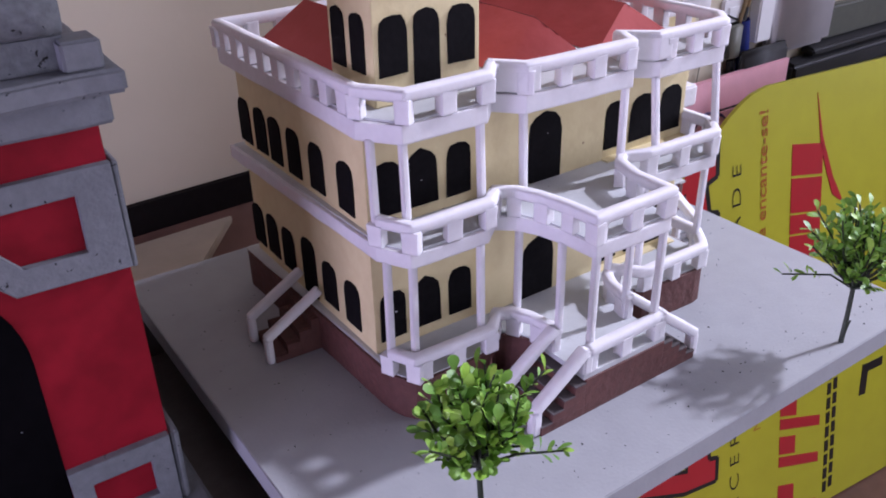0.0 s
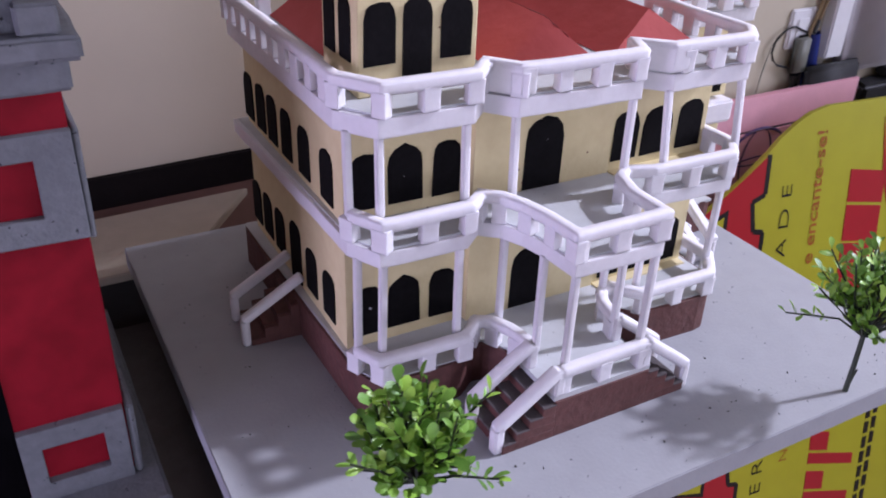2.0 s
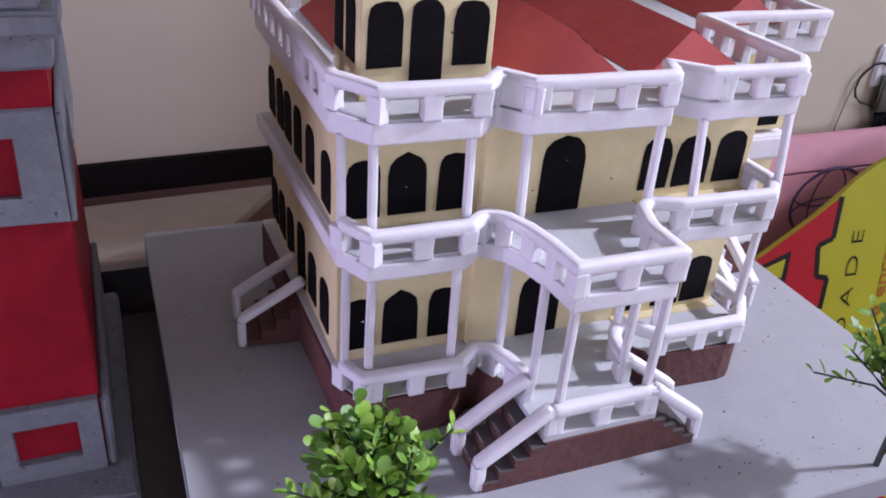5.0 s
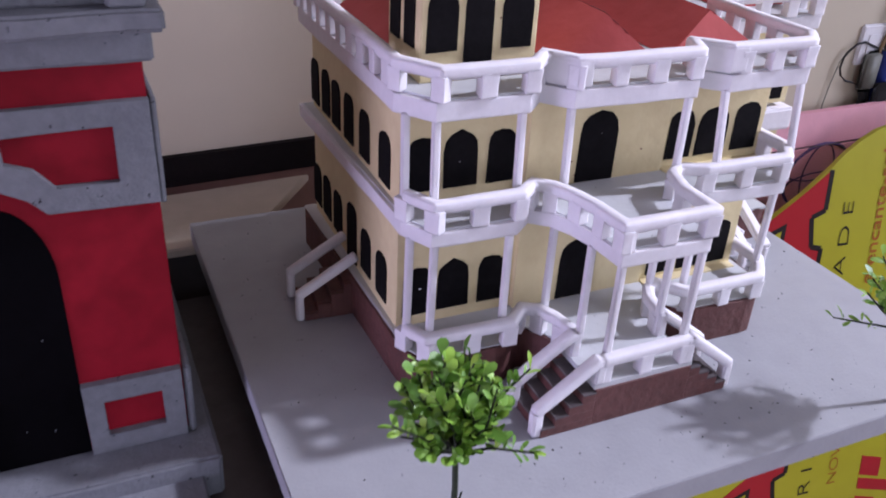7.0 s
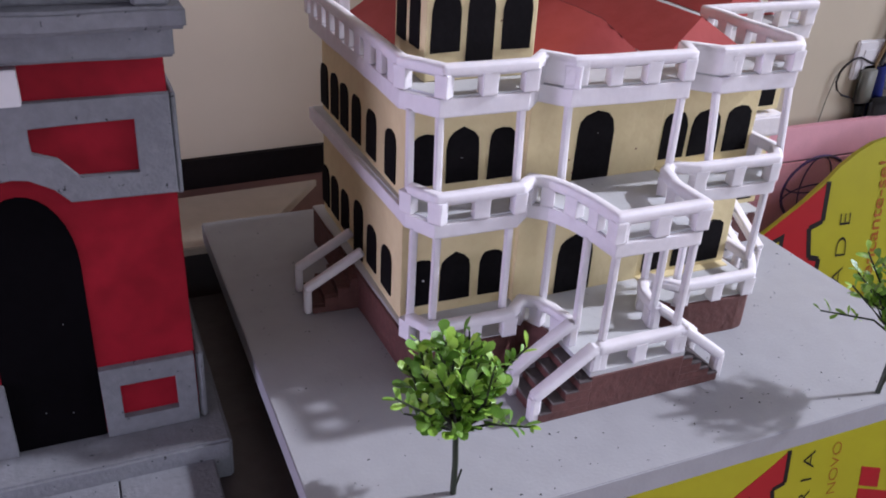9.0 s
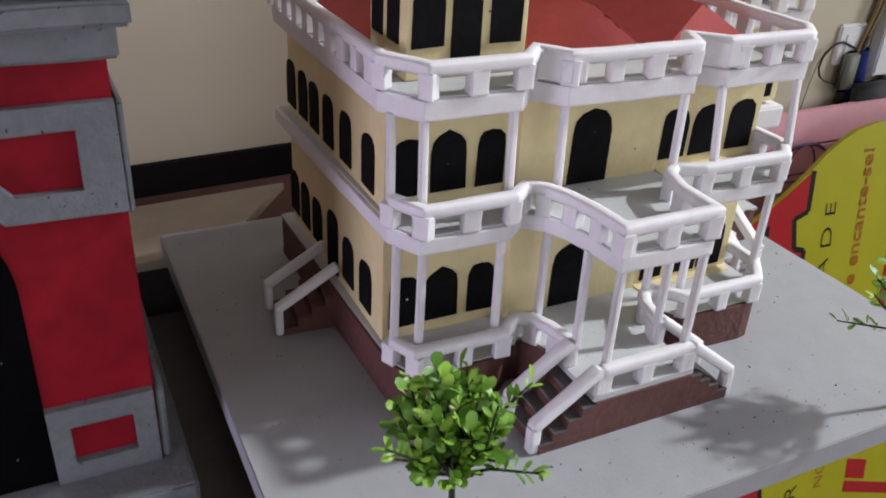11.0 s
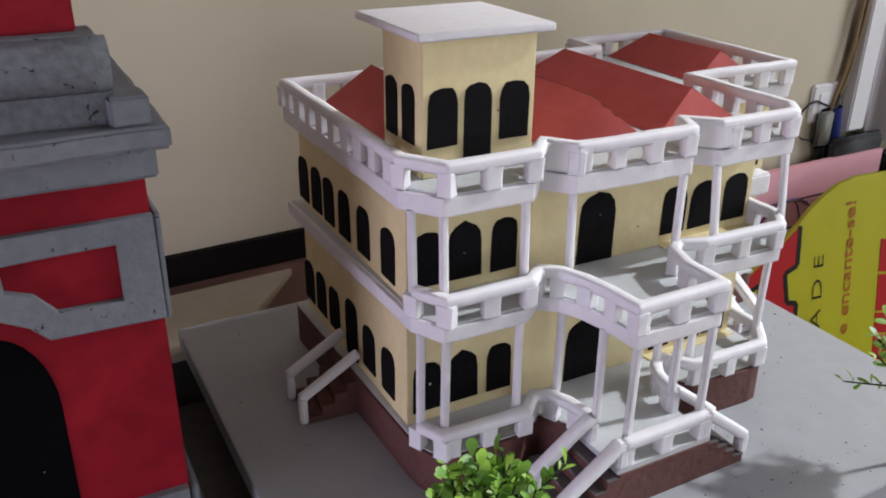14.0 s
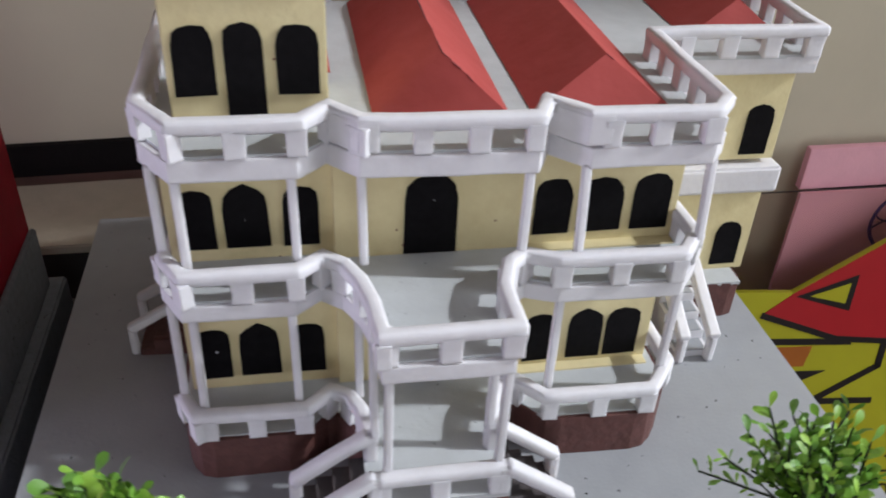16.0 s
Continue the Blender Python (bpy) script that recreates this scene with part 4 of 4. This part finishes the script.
part("plug", box(1.484, 1.503, 0.742, 0.752, -0.16, -0.044, 0.002), PLASTIC_BLACK, adapter)
rt = thing("router", (2.1, 0.75, -0.16), "flat black box lying on the shelf", "box")
part("case", rounded_case(1.76, 2.62, 0.728, 0.780, -0.16, -0.095, 0.012), PLASTIC_BLACK, rt)
part("lid", rounded_case(1.85, 2.60, 0.734, 0.780, -0.0952, -0.066, 0.010, 0.006), PLASTIC_BLACK, rt)
pen = thing("marker_pen", (1.58, 0.762, -0.16), "blue capped marker standing behind the charger", "pen")
part("cap", limb([Vector((1.572, 0.7565, -0.16)), Vector((1.570, 0.7565, -0.155)), Vector((1.535, 0.7565, 0.050)), Vector((1.534, 0.7565, 0.056))], 0.018, 0.019), PLASTIC_BLUE, pen, smooth=True)
# Black strip shaped for the shadow along the duct's edge.
part("barrel", limb([Vector((1.534, 0.7565, 0.055)), Vector((1.550, 0.762, 0.09)), Vector((1.562, 0.762, 0.17)), Vector((1.567, 0.762, 0.30))], 0.008, 0.006), PLASTIC_BLACK, pen, smooth=True)
duct = thing("white_duct", (1.60, 0.76, 0.2), "white plastic cable duct up the wall", "duct")
part("cover", box(1.578, 1.640, 0.740, 0.774, -0.012, 3.2, 0.004), PLASTIC_WHITE, duct)
cab = thing("grey_cabinet", (1.78, 0.76, 0.3), "shiny grey metal panel fixed to the wall", "panel")
part("panel", rounded_case(1.645, 1.925, 0.735, 0.782, -0.065, 1.6, 0, 0.020), SILVER, cab, smooth=True)
olive = thing("dark_case", (2.1, 0.77, -0.066), "dark olive plastic case standing on the black box", "case")
part("case", rounded_case(1.93, 2.30, 0.760, 0.795, -0.0655, 0.030, 0, 0.008), OLIVE, olive)
blue_case = thing("blue_case", (2.43, 0.77, -0.066), "dark blue plastic bottle standing on the black box", "bottle")
bm = bmesh.new()
rings = []
for z, r in ((-0.0655, 0.050), (-0.02, 0.056), (0.05, 0.052), (0.12, 0.040), (0.16, 0.018), (0.20, 0.018)):
    rings.append([bm.verts.new(((2.38 + r * math.cos(a)) * S, (0.765 + r * 0.55 * math.sin(a)) * S, z * S)) for a in [math.tau * k / 20 for k in range(20)]])
for lo, hi in zip(rings, rings[1:]):
    for k in range(20):
        bm.faces.new((lo[k], lo[(k + 1) % 20], hi[(k + 1) % 20], hi[k]))
bm.faces.new(rings[0][::-1])
bm.faces.new(rings[-1])
part("body", bm, PLASTIC_BLUE, blue_case, smooth=True)
cable = thing("cable", (1.45, 0.755, 0.0), "thin black looped cable hanging at the wall", "cable")
part("wire", limb([Vector((x, 0.752, z)) for x, z in ((1.532, 0.052), (1.49, 0.066), (1.457, 0.079), (1.432, 0.076), (1.413, 0.062), (1.400, 0.046), (1.396, 0.022), (1.405, 0.002), (1.425, -0.013), (1.450, -0.020), (1.478, -0.030), (1.492, -0.07), (1.497, -0.10))], 0.0028, 0.0028), PLASTIC_BLACK, cable, smooth=True)
# Thin grey line down the wall, modelled as a slim tube.
cable3 = thing("cable", (1.39, 0.758, -0.05), "faint grey line running down the wall", "cable")
part("wire", limb([Vector((x, 0.757, z)) for x, z in ((1.412, 0.060), (1.396, 0.034), (1.384, -0.02), (1.377, -0.08), (1.376, -0.145))], 0.0014, 0.0014), ADAPTER, cable3, smooth=True)
cable2 = thing("cable", (1.50, 0.755, 0.2), "golden brown cable running down the wall", "cable")
part("wire", limb([Vector((x, 0.750, z)) for x, z in ((1.553, 3.0), (1.553, 0.42), (1.547, 0.20), (1.536, 0.145), (1.523, 0.100), (1.511, 0.060), (1.508, 0.02), (1.512, -0.03))], 0.006, 0.005), GOLD, cable2, smooth=True)
part("wire", limb([Vector((x, 0.746, z)) for x, z in ((1.566, 3.0), (1.566, 0.42), (1.560, 0.25), (1.548, 0.15), (1.530, 0.09))], 0.005, 0.004), GOLD, cable2, smooth=True)

# ---- crumbs on the board ----
rng = random.Random(11)
bm = bmesh.new()
for k in range(210):
    if k < 80:
        x, y = rng.uniform(0.0, 0.66), rng.uniform(-0.205, -0.12)
    elif k < 140:
        x, y = rng.uniform(0.34, 0.66), rng.uniform(-0.12, 0.14)
    else:
        x, y = rng.uniform(-0.15, 0.0), rng.uniform(-0.2, 0.45)
    r = rng.choice((0.0005, 0.0006, 0.0008, 0.0009, 0.0013))
    q = rng.uniform(0, 6.3)
    c, d = Vector((math.cos(q), math.sin(q), 0)), Vector((-math.sin(q), math.cos(q), 0))
    o = Vector((x, y, 0.0003))
    vs = [bm.verts.new((o + v) * S) for v in (c * r * 1.6, d * r * 0.7, -c * r * 1.3, -d * r * 0.8)]
    top = bm.verts.new((o + Vector((0, 0, r * 0.9))) * S)
    for i in range(4):
        bm.faces.new((vs[i], vs[(i + 1) % 4], top))
for k in range(70):
    if k < 26:
        x, y, z = rng.uniform(0.33, 0.462), B_Y - 0.0185 + rng.uniform(-0.0012, 0.001), F1 + 0.0004
    elif k < 44:
        x, y, z = rng.uniform(0.18, 0.27), rng.uniform(-0.09, 0.045), F1 + 0.0002
    elif k < 60:
        x, y, z = rng.uniform(0.17, 0.27), rng.uniform(-0.09, 0.045), F0 + 0.0008
    else:
        x, y, z = rng.uniform(0.02, 0.13), rng.uniform(0.010, 0.055), F1 + 0.0002
    r = rng.choice((0.0005, 0.0007, 0.0010))
    vs = [bm.verts.new((Vector((x, y, z)) + Vector((math.cos(q) * r, math.sin(q) * r * 0.7, 0))) * S) for q in (0.2, 2.1, 4.3)]
    top = bm.verts.new(Vector((x, y, z + r * 0.8)) * S)
    for i in range(3):
        bm.faces.new((vs[i], vs[(i + 1) % 3], top))
tagged(part("crumbs", bm, INK_BLACK), "dark crumbs scattered on the grey board", "crumbs", kind="stuff")
